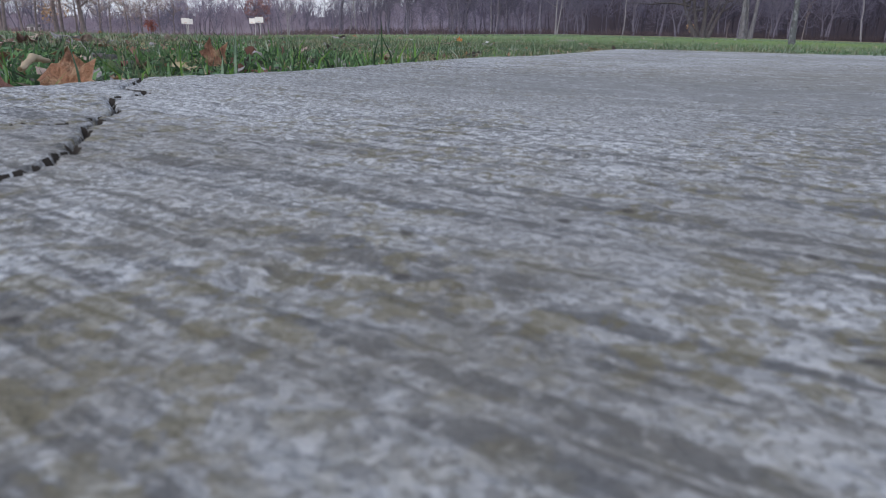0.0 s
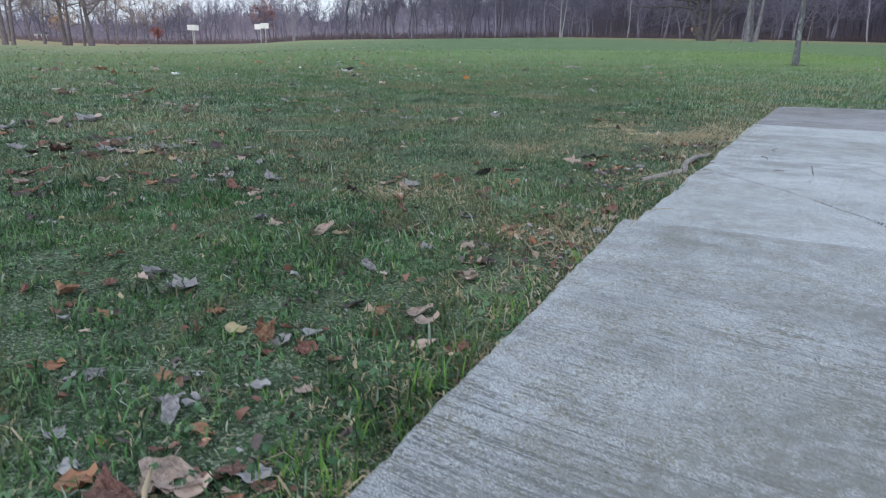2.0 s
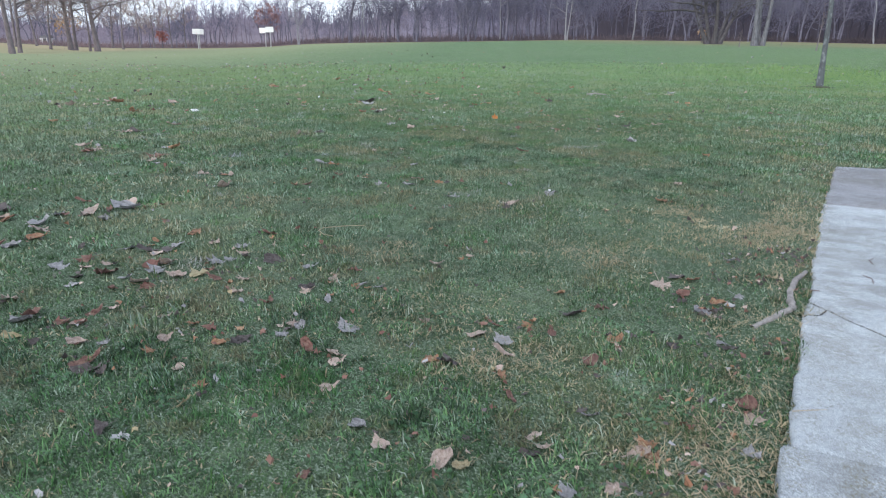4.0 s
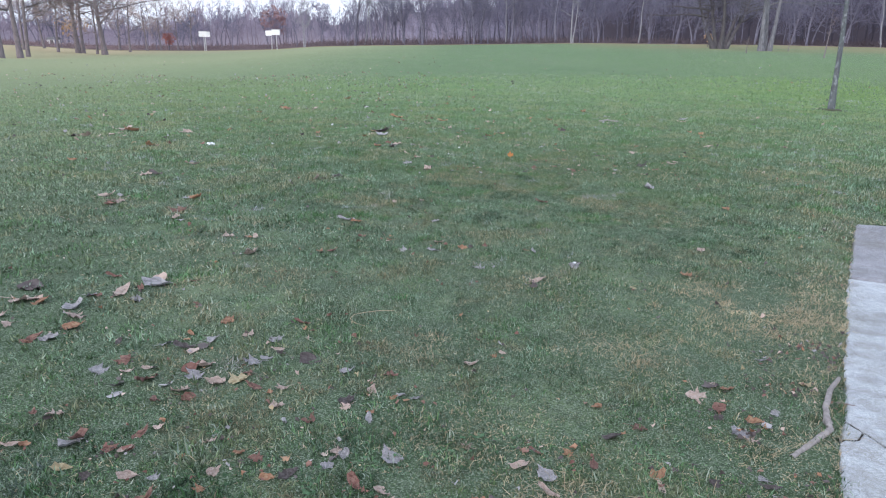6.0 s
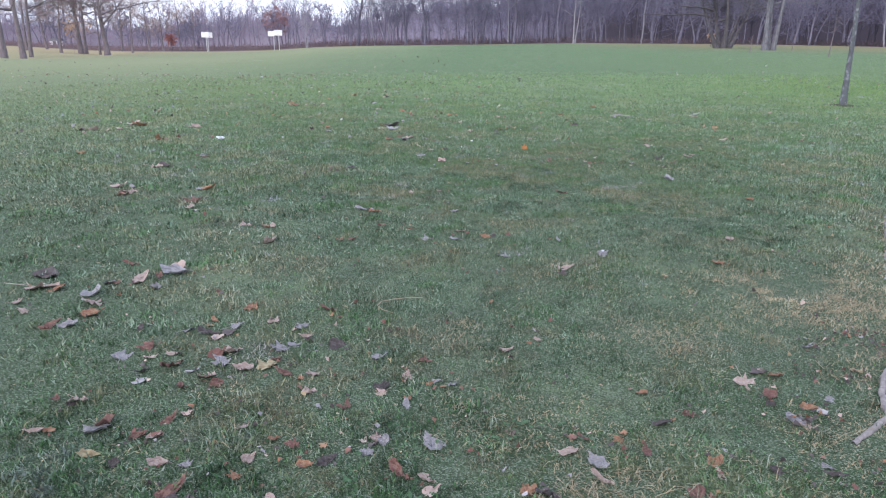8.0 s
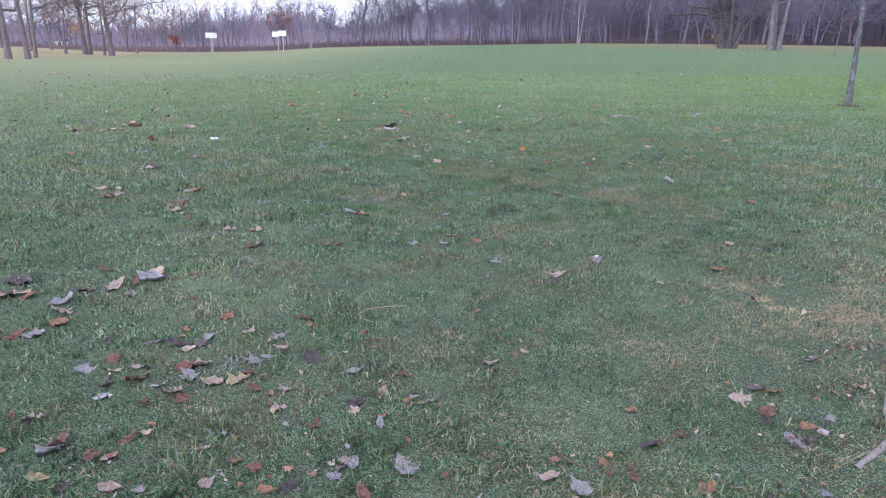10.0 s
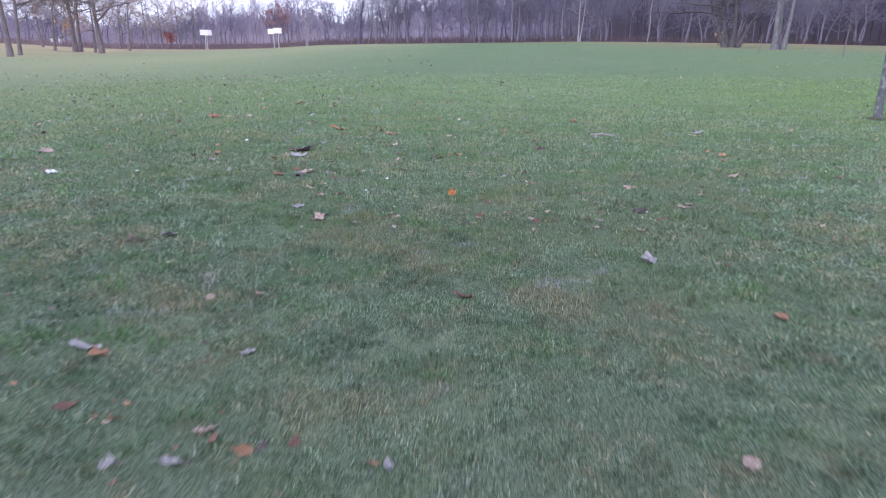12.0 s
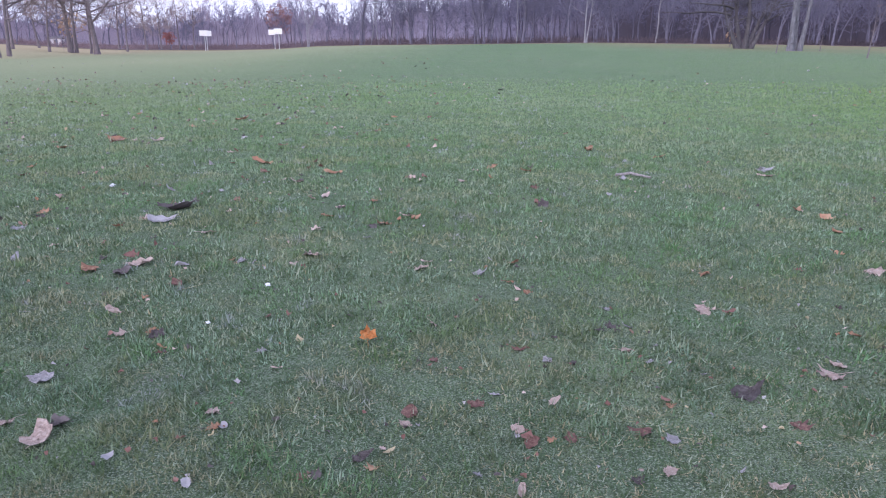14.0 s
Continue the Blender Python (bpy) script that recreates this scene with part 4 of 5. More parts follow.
def sticks_and_litter():
    stick([(0.70, 2.245, 0.0), (0.80, 2.328, 0.003), (0.908, 2.422, 0.006), (0.918, 2.475, 0.010), (0.958, 2.572, 0.014), (1.034, 2.704, 0.014), (1.125, 2.825, 0.008)],
          (0.0085, 0.0098, 0.0125, 0.0118, 0.0108, 0.0100, 0.0075), "bent bleached stick lying against the concrete edge", lift=0.001)
    stick([(-0.25, 0.345, 0.016), (-0.235, 0.30, 0.022), (-0.225, 0.265, 0.014)], (0.002, 0.0035, 0.002), "short yellow dry stalk among leaves", DRY_STRAW, "stalk")
    stick([(-0.165, 0.15, 0.0), (-0.145, 0.19, 0.012), (-0.105, 0.235, 0.012)], (0.0009, 0.001, 0.0008), "thin straw stalk at the crack's end", DRY_STRAW, "stalk")
    stick([(-0.78, 3.44, 0.006), (-0.85, 3.43, 0.012), (-0.92, 3.40, 0.016), (-0.97, 3.35, 0.018), (-0.98, 3.29, 0.016), (-0.95, 3.25, 0.012), (-0.90, 3.235, 0.006)],
          (0.0014, 0.0017, 0.0018, 0.0018, 0.0017, 0.0015, 0.0012), "thin curved pale twig in the grass", DRY_STRAW, "twig", 0.010)
    stick([(0.575, 1.650, 0.012), (0.61, 1.642, 0.020), (0.655, 1.645, 0.022)], (0.0011, 0.0012, 0.0008), "thin pale straw lying over the concrete edge", DRY_STRAW, "stalk", 0.012)
    for points in (((1.33, 2.70), (1.355, 2.76), (1.34, 2.80)), ((1.46, 2.95), (1.475, 3.01), (1.51, 3.04)), ((1.25, 2.44), (1.285, 2.425)), ((1.37, 2.37), (1.40, 2.44), (1.455, 2.57)), ((1.28, 2.20), (1.30, 2.24)), ((1.02, 2.62), (1.08, 2.60))):
        stick([(x, y, 0.0) for x, y in points], (0.0015,) * len(points), "tiny dark curved twig lying on the concrete", TWIG, "twig", 0.010)
    stick([(1.62, 12.2, 0.01), (1.76, 12.25, 0.018), (1.92, 12.1, 0.012)], (0.012, 0.014, 0.010), "short grey stick in the far grass")
    for x, y, s in ((-3.88, 9.05, 0.14), (-3.10, 9.17, 0.045), (0.22, 4.20, 0.035), (-0.64, 8.966, 0.045), (-2.76, 11.32, 0.06), (-0.752, 8.472, 0.03)):
        paper(x, y, s, "small crumpled white paper scrap on the grass")


# ---- trees without leaves ----
def unit(v):
    return v / (np.linalg.norm(v) + 1e-9)


def limb(r, start, way, length, radius, bend, rise, tip=0.35, n=6):
    """A wandering tapered strand."""
    pts, p, d = [start], np.array(start, float), unit(np.array(way, float))
    for k in range(n - 1):
        d = unit(d + r.normal(0, bend, 3) + np.array([0, 0, rise]))
        p = p + d * length / (n - 1)
        pts.append(p.copy())
    return np.array(pts), radius * np.linspace(1, tip, n), d


def grow(seed, height, radius, spread=0.8, low=0.25, limbs=12, fork=1, twigs=7, bend=0.10, lean=(0, 0), crown=0.42, apart=0.9, splay=0.22, thick=0.5):
    """Strands of a bare tree: stems, boughs and twigs."""
    r = np.random.default_rng(seed)
    stems, boughs, fine = [], [], []
    trunks = []
    for f in range(fork):
        a = f * 2 * np.pi / max(fork, 1) + r.uniform(0, 1)
        off = np.array([math.cos(a), math.sin(a), 0]) * (radius * apart if fork > 1 else 0)
        out = splay if fork > 1 else 0.02
        way = (math.cos(a) * out + lean[0], math.sin(a) * out + lean[1], 1)
        pts, rad, d = limb(r, off, way, height * r.uniform(0.85, 1.0), radius * (0.75 if fork > 1 else 1), bend, 0.03, 0.12, 10)
        rad[0] *= 1.35
        trunks.append((pts, rad))
        stems.append((pts, rad))
    for pts, rad in trunks:
        for k in range(limbs):
            s = low + (1 - low) * (k + r.random()) / limbs * 0.96
            i = s * (len(pts) - 1)
            j = min(int(i), len(pts) - 2)
            p = pts[j] + (pts[j + 1] - pts[j]) * (i - j)
            a = r.uniform(0, 2 * np.pi)
            size = height * crown * (1.1 - 0.75 * s) * r.uniform(0.7, 1.25)
            b, br, d = limb(r, p, (math.cos(a) * spread, math.sin(a) * spread, r.uniform(0.25, 0.9)), size, np.interp(i, range(len(rad)), rad) * thick + 0.008, 0.20, 0.06, 0.2, 6)
            boughs.append((b, br))
            for q in range(5):
                t = r.uniform(0.25, 1.0) * (len(b) - 1)
                j2 = min(int(t), len(b) - 2)
                p2 = b[j2] + (b[j2 + 1] - b[j2]) * (t - j2)
                w2 = unit(b[j2 + 1] - b[j2]) + r.normal(0, 0.6, 3) + np.array([0, 0, 0.25])
                c, cr, d2 = limb(r, p2, w2, size * r.uniform(0.35, 0.65), 0.010 + br[j2] * 0.32, 0.22, 0.05, 0.25, 4)
                boughs.append((c, cr))
                for z in range(twigs):
                    t3 = r.uniform(0.2, 1.0) * (len(c) - 1)
                    j3 = min(int(t3), len(c) - 2)
                    p3 = c[j3] + (c[j3 + 1] - c[j3]) * (t3 - j3)
                    w3 = unit(unit(c[j3 + 1] - c[j3]) + r.normal(0, 0.65, 3) + np.array([0, 0, 0.2]))
                    fine.append((p3, p3 + w3 * size * r.uniform(0.18, 0.42)))
    return stems, boughs, fine


def slivers(name, fine, wide, material):
    """Twigs as thin three-sided spikes."""
    a = np.array([f[0] for f in fine])
    b = np.array([f[1] for f in fine])
    d = b - a
    s = np.cross(d, [0.2, 0.5, 0.84])
    s /= np.linalg.norm(s, axis=1)[:, None] + 1e-9
    t = np.cross(d, s)
    t /= np.linalg.norm(t, axis=1)[:, None] + 1e-9
    v = np.stack([a + s * wide, a - s * wide * 0.5 + t * wide * 0.87, a - s * wide * 0.5 - t * wide * 0.87, b], 1).reshape(-1, 3)
    k = np.arange(len(a)) * 4
    f = np.concatenate([np.stack([k + i, k + j, k + 3], -1) for i, j in ((0, 1), (1, 2), (2, 0))])
    return raw_mesh(name, v, [f], [material])


def bare_tree(name, at, label, strands, bark, twig, wide=0.014, group="", turn=0.0, category="tree"):
    stems, boughs, fine = strands
    thing = tagged(new(name), label, category, group)
    hung("trunk", tubes("trunk", stems, 8, bark), thing)
    crown = hung("crown", tubes("crown", boughs, 3, bark), thing)
    tagged(hung("twig_mass", slivers("twig_mass", fine, wide, twig), crown), kind="stuff")
    thing.matrix_basis = Matrix.Translation(ground_point(at[0], at[1], -0.03)) @ pose(0, 0, 0, 0, 0, turn)
    return thing


def at_view(tilt, y):
    """A place y metres out, by how far it lies to the side."""
    return tilt * (y + 0.0) - 0.45, y


def leaning_stems(r, feet, high, bend=0.05, tip=0.12):
    """Stems that rise from one foot: each is (x, y, lean x, lean y, radius, share of the height)."""
    out = []
    for x, y, lx, ly, rad, share in feet:
        pts, radii, d = limb(r, (x, y, 0), (lx, ly, 1), high * share, rad, bend, 0.04, tip, 12)
        radii[0] *= 1.45
        radii[1] *= 1.10
        out.append((pts, radii))
    return out


def crowned(seed, stems, low, limbs, size, spread=0.9, twigs=9, thick=0.55):
    """Boughs and twigs on given stems."""
    r = np.random.default_rng(seed)
    boughs, fine = [], []
    for pts, rad in stems:
        for k in range(limbs):
            s = low + (0.97 - low) * (k + r.random()) / limbs
            i = s * (len(pts) - 1)
            j = min(int(i), len(pts) - 2)
            p = pts[j] + (pts[j + 1] - pts[j]) * (i - j)
            a = r.uniform(0, 2 * np.pi)
            long = size * (1.15 - 0.8 * s) * r.uniform(0.7, 1.3)
            b, br, d = limb(r, p, (math.cos(a) * spread, math.sin(a) * spread, r.uniform(0.1, 0.8)), long, np.interp(i, range(len(rad)), rad) * thick + 0.01, 0.22, 0.05, 0.2, 7)
            boughs.append((b, br))
            for q in range(5):
                t = r.uniform(0.25, 1.0) * (len(b) - 1)
                j2 = min(int(t), len(b) - 2)
                p2 = b[j2] + (b[j2 + 1] - b[j2]) * (t - j2)
                c, cr, d2 = limb(r, p2, unit(b[j2 + 1] - b[j2]) + r.normal(0, 0.6, 3) + np.array([0, 0, 0.2]), long * r.uniform(0.3, 0.6), 0.012 + br[j2] * 0.35, 0.25, 0.05, 0.25, 5)
                boughs.append((c, cr))
                for z in range(twigs):
                    j3 = int(r.integers(0, len(c) - 1))
                    w3 = unit(unit(c[j3 + 1] - c[j3]) + r.normal(0, 0.7, 3) + np.array([0, 0, 0.15]))
                    fine.append((c[j3], c[j3] + w3 * long * r.uniform(0.15, 0.38)))
    return boughs, fine


def spreading_tree():
    """Five thick stems that splay from one foot, with long low boughs."""
    r = np.random.default_rng(9)
    stems = leaning_stems(r, ((-0.75, 0, -0.42, 0.0, 0.30, 0.85), (-0.35, 0.3, -0.16, 0.2, 0.26, 1.0), (0.05, -0.2, 0.02, -0.2, 0.30, 1.0), (0.45, 0.2, 0.24, 0.1, 0.27, 0.95), (0.80, 0, 0.46, -0.1, 0.26, 0.85)), 10.5, 0.06)
    boughs, fine = crowned(31, stems, 0.34, 11, 5.2, 1.2, 14)
    for way, start, length in (((-1, 0.1, 0.16), (-1.9, 0, 3.9), 8.5), ((-1, -0.2, 0.30), (-1.6, 0, 4.6), 6.5), ((1, 0.1, 0.32), (1.9, 0, 4.0), 5.5)):
        b, br, d = limb(r, start, way, length, 0.17, 0.09, -0.01, 0.2, 10)
        boughs.append((b, br))
        for k in range(50):
            i = r.integers(2, 10)
            fine.append((b[i], b[i] + unit(r.normal(0, 1, 3) + np.array([0, 0, 0.3])) * r.uniform(0.5, 1.6)))
    return stems, boughs, fine


def grey_tree():
    """Two thick grey stems with a darker one between them."""
    r = np.random.default_rng(19)
    stems = leaning_stems(r, ((-0.40, 0, -0.01, 0.0, 0.29, 1.0), (0.10, 0.40, 0.03, 0.10, 0.25, 0.9), (0.45, -0.05, 0.12, 0.0, 0.23, 0.95)), 15, 0.02)
    boughs, fine = crowned(32, stems, 0.34, 9, 4.6, 0.9, 8)
    return stems, boughs, fine


def birch(seed, high, rad, crown):
    r = np.random.default_rng(seed)
    stems = leaning_stems(r, ((-rad, 0, -0.03, 0, rad, 1.0), (rad, 0.1, 0.06, 0, rad * 0.8, 0.9)), high, 0.03)
    boughs, fine = crowned(seed, stems, 0.30, 9, crown, 0.6, 8, 0.5)
    return stems, boughs, fine


def lone_trees():
    spots = (((-0.690, 64), 20, 0.25, 3, (-0.01, 0.0)), ((-0.6615, 77.3), 21, 0.27, 4, (-0.03, 0.0)), ((-0.6500, 84), 18, 0.20, 12, (0.03, 0)),
             ((-0.5755, 113.6), 22, 0.35, 5, (-0.03, 0)), ((-0.5680, 115), 20, 0.25, 6, (-0.05, 0)), ((-0.5370, 109.5), 20, 0.37, 8, (-0.02, 0)))
    for (tilt, y), high, rad, seed, lean in spots:
        r = np.random.default_rng(seed)
        stems = leaning_stems(r, ((0, 0, lean[0], lean[1], rad, 1.0),), high, 0.018)
        boughs, fine = crowned(seed, stems, 0.22, 20, 11.0, 1.3, 13, 0.62)
        bare_tree("tree", at_view(tilt, y), "bare grey-brown tree standing on the lawn's edge", (stems, boughs, fine), BARK, TWIG, 0.022, "bare trees by the far slope")
    far = ((-0.70, 120, 15), (-0.655, 105, 14), (-0.625, 128, 16), (-0.605, 110, 13), (-0.548, 118, 13), (-0.50, 132, 12), (-0.515, 150, 14), (-0.735, 90, 15), (-0.455, 155, 11), (-0.43, 160, 12), (-0.41, 166, 13), (-0.475, 148, 12))
    for k, (tilt, y, high) in enumerate(far):
        r = np.random.default_rng(90 + k)
        stems = leaning_stems(r, ((0, 0, r.normal(0, 0.03), 0, 0.18, 1.0),), high, 0.03)
        boughs, fine = crowned(90 + k, stems, 0.25, 15, 6.0, 1.1, 10, 0.6)
        bare_tree("tree", at_view(tilt, y), "bare brown tree on the far slope", (stems, boughs, fine), BARK, TWIG_WARM, 0.020, "bare trees on the far slope")
    bare_tree("tree", (29.9, 95.2), "bare spreading tree with several dark stems", spreading_tree(), BARK_STEM, BARK_WOOD, 0.020, "bare trees before the woods")
    bare_tree("tree", (30.9, 82.7), "bare tree with three grey stems", grey_tree(), BARK_GREY, BARK_WOOD, 0.016, "bare trees before the woods")
    bare_tree("tree", (17.7, 151), "slim pale birch before the dark woods", birch(33, 16, 0.17, 3.0), BARK_PALE, TWIG_FAR, 0.018, "birches at the woods")
    bare_tree("tree", at_view(-0.2493, 150), "slim pale birch before the dark woods", birch(34, 10.5, 0.12, 3.4), BARK_PALE, BARK_PALE, 0.020, "birches at the woods")
    for tilt, y, high, seed in ((0.4585, 58, 3.8, 41), (0.355, 70, 1.7, 42), (0.410, 84, 1.9, 43)):
        bare_tree("sapling", at_view(tilt, y), "thin bare sapling on the lawn", grow(seed, high, 0.045, 0.5, 0.35, 5, 1, 3, 0.04, (0.05, 0), 0.25), BARK, TWIG, 0.006, "saplings on the lawn")


def young_tree():
    r = np.random.default_rng(5)
    stems, boughs, fine = grow(52, 6.2, 0.056, 0.9, 0.45, 12, 1, 6, 0.022, (-0.025, 0.0), 0.40)
    b, br, d = limb(r, (-0.02, 0, 2.05), (-0.9, 0.1, 0.35), 0.55, 0.014, 0.08, -0.10, 0.4, 6)
    boughs.append((b, br))
    ob = bare_tree("young_tree", (6.77, 15.05), "young tree with mottled grey bark in the lawn", (stems, boughs, fine), BARK_YOUNG, TWIG, 0.006)
    bm = bmesh.new()
    cx, cy = 6.77, 15.05
    rings = []
    for k, rad in enumerate((0.0, 0.08, 0.15, 0.24)):
        ring = []
        for q in range(1 if k == 0 else 20):
            a = q * math.pi / 10
            wob = rad * (1 + 0.3 * noise.noise(Vector((math.cos(a) * 1.7, math.sin(a) * 1.7, 3.0))))
            px, py = cx + wob * 1.3 * math.cos(a), cy + wob * math.sin(a)
            ring.append(bm.verts.new((px - cx, py - cy, float(ground_height(px, py)) + (0.030, 0.027, 0.018, -0.014)[k])))
        rings.append(ring)
    for q in range(20):
        bm.faces.new((rings[0][0], rings[1][q], rings[1][(q + 1) % 20]))
        for a, b in zip(rings[1:-1], rings[2:]):
            bm.faces.new((a[q], b[q], b[(q + 1) % 20], a[(q + 1) % 20]))
    mound = part("soil_patch", bm, SOIL)
    mound.location = (cx, cy, 0)
    tagged(mound, "bare brown soil patch round the young tree", "soil patch")
    return ob


# ---- woods ----
def woods():
    models = []
    looks = ((61, 17, 0.22, 0.7, 0.30, BARK_WOOD), (62, 15, 0.17, 0.6, 0.35, BARK_WOOD), (63, 19, 0.26, 0.8, 0.25, BARK_WOOD), (64, 13, 0.14, 0.7, 0.2, BARK_WOOD),
             (65, 18, 0.14, 0.5, 0.40, BARK_PALE), (66, 16, 0.24, 0.9, 0.22, BARK_WOOD), (67, 14, 0.15, 0.8, 0.15, BARK_WOOD))
    r = np.random.default_rng(11)
    chosen = [(-0.178, 156, 2, 1.25), (-0.165, 160, 4, 0.95), (-0.154, 158, 4, 1.0), (-0.138, 162, 4, 0.85), (-0.110, 155, 5, 1.05), (-0.085, 157, 2, 0.95), (-0.02, 156, 2, 1.1), (0.03, 158, 4, 1.0), (0.21, 156, 4, 1.1), (0.26, 158, 5, 1.1), (0.53, 157, 4, 1.15)]
    for k in range(200):
        if k < 130:
            tilt = r.uniform(-0.26, 0.82)
            y = 153 + 46 * r.random() ** 1.4
            size = r.uniform(0.75, 1.15) * np.interp(tilt, (-0.26, -0.19, -0.14, 0.1), (0.66, 0.50, 0.78, 1.0))
        else:
            tilt = r.uniform(-0.86, -0.22)
            y = r.uniform(165, 250)
            size = r.uniform(0.75, 1.1) * np.interp(tilt, (-0.8, -0.5, -0.46, -0.40, -0.3), (0.95, 0.80, 0.60, 0.70, 0.85)) * y / 190
        w = int(r.choice((0, 1, 2, 3, 5, 6)))
        if len(looks) <= k < len(looks) + len(chosen):
            tilt, y, w, size = chosen[k - len(looks)]
        x, y = at_view(tilt, y)
        m = Matrix.Translation(ground_point(x, y, -0.05)) @ pose(0, 0, 0, r.normal(0, 3.0), r.normal(0, 3.0), r.uniform(0, 360)) @ Matrix.Scale(size, 4)
        if len(models) < len(looks):
            w = len(models)
            seed, high, rad, spread, low, bark = looks[w]
            ob = bare_tree("tree", (x, y), "tall bare tree at the edge of the woods", grow(seed, high, rad, spread, low, 14, 1, 10, 0.09, (0, 0), 0.42), bark, TWIG_FAR, 0.020, "bare trees of the woods")
            ob.matrix_basis = m
            models.append(ob)
        else:
            ob = copy_thing(models[w], Matrix())
            ob.matrix_basis = m


def far_woods():
    """Bare trees too many to count, behind the edge of the woods: stems, boughs and fans of twigs."""
    r = np.random.default_rng(12)
    n, boughs, twigs = 1400, 12, 8
    tilt = r.uniform(-1.0, 1.05, n)
    y = r.uniform(196, 290, n) + np.where(tilt < -0.2, 20, 0)
    foot = np.stack([tilt * y - 0.45, y, ground_height(tilt * y - 0.45, y) - 0.2], -1)
    high = np.interp(tilt, WOOD_TILT, WOOD_HIGH) * r.uniform(0.55, 1.08, n)
    lean = np.stack([r.normal(0, 0.07, n), r.normal(0, 0.07, n), np.ones(n)], -1)
    s = 0.18 + 0.80 * r.random((n, boughs)) ** 0.9
    start = foot[:, None] + lean[:, None] * (high[:, None] * s)[..., None]
    way = r.normal(0, 0.8, (n, boughs, 3))
    way[..., 2] = np.abs(way[..., 2]) * 0.5 + 0.75
    way /= np.linalg.norm(way, axis=-1)[..., None]
    long = high[:, None] * (0.42 - 0.30 * s) * r.uniform(0.6, 1.2, s.shape)
    end = start + way * long[..., None]
    t = r.uniform(0.2, 1.0, (n, boughs, twigs))
    root = start[:, :, None] + way[:, :, None] * (long[..., None] * t)[..., None]
    fan = way[:, :, None] + r.normal(0, 0.55, (n, boughs, twigs, 3))
    fan /= np.linalg.norm(fan, axis=-1)[..., None]
    tip = root + fan * (long[..., None] * r.uniform(0.25, 0.55, t.shape))[..., None]
    a, b = np.concatenate([start.reshape(-1, 3), root.reshape(-1, 3)]), np.concatenate([end.reshape(-1, 3), tip.reshape(-1, 3)])
    wide = np.concatenate([np.full(n * boughs, 0.08), np.full(n * boughs * twigs, 0.048)])[:, None]
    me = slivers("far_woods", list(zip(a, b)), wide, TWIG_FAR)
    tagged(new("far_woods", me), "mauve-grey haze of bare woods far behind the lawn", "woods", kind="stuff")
    strands = []
    for i in range(0, n, 4):
        w, sway = r.uniform(0.06, 0.24), r.normal(0, 0.5, 3) * (1, 1, 0)
        strands.append(((foot[i], foot[i] + lean[i] * high[i] * 0.3 + sway * 0.6, foot[i] + lean[i] * high[i] * 0.6 + sway, foot[i] + lean[i] * high[i] * 0.95), (w, w * 0.8, w * 0.5, w * 0.15)))
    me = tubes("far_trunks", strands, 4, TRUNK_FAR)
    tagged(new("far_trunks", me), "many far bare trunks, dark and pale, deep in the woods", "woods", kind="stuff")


WOOD_TILT = (-1.6, -1, -0.6, -0.48, -0.43, -0.37, -0.25, -0.21, -0.17, -0.12, 0.1, 1.6)
WOOD_HIGH = (13, 13, 11.5, 11, 13.5, 17, 18, 11.5, 12.5, 20, 34, 36)


def backdrop():
    """The far side of the woods, too far off to shift, with a ragged top."""
    r = np.random.default_rng(14)
    tilt = np.linspace(-1.6, 1.6, 2600)
    y = 330 / np.sqrt(1 + tilt ** 2) * 1.25
    x = tilt * y
    z0 = ground_height(x, y) - 1
    high = np.interp(tilt, WOOD_TILT, WOOD_HIGH) * 330 / 250 * (0.44 + 0.20 * fractal(tilt * 70, tilt * 0, 3, 3) + 0.26 * r.random(len(tilt)) ** 1.5)
    verts = np.concatenate([np.stack([x, y, z0], -1), np.stack([x, y, z0 + 1 + high], -1)])
    n = len(tilt)
    k = np.arange(n - 1)
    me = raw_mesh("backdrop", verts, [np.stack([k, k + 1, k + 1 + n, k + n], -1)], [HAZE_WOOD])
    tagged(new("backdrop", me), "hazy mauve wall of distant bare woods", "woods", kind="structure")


def undergrowth():
    """Low tangled brush along the foot of the woods."""
    r = np.random.default_rng(13)
    n = 30000
    tilt = r.uniform(-0.9, 0.9, n)
    y = np.where(tilt < -0.26, r.uniform(165, 215, n), 152 + 40 * r.random(n) ** 1.3)
    x = tilt * y - 0.45
    z = ground_height(x, y)
    tall = 0.3 + 2.2 * fractal(x * 0.12, y * 0.12, 7, 3) ** 2.2 + 1.3 * r.random(n) ** 4
    a = np.stack([x, y, z + tall * r.uniform(0, 0.5, n)], -1)
    d = r.normal(0, 0.8, (n, 3))
    d[:, 2] = np.abs(d[:, 2]) + 0.4
    d /= np.linalg.norm(d, axis=1)[:, None]
    b = a + d * (tall * r.uniform(0.4, 0.9, n))[:, None]
    me = slivers("undergrowth", list(zip(a, b)), 0.06, BRUSH)
    tagged(new("undergrowth", me), "low russet tangle of brush along the woods", "undergrowth", kind="stuff")


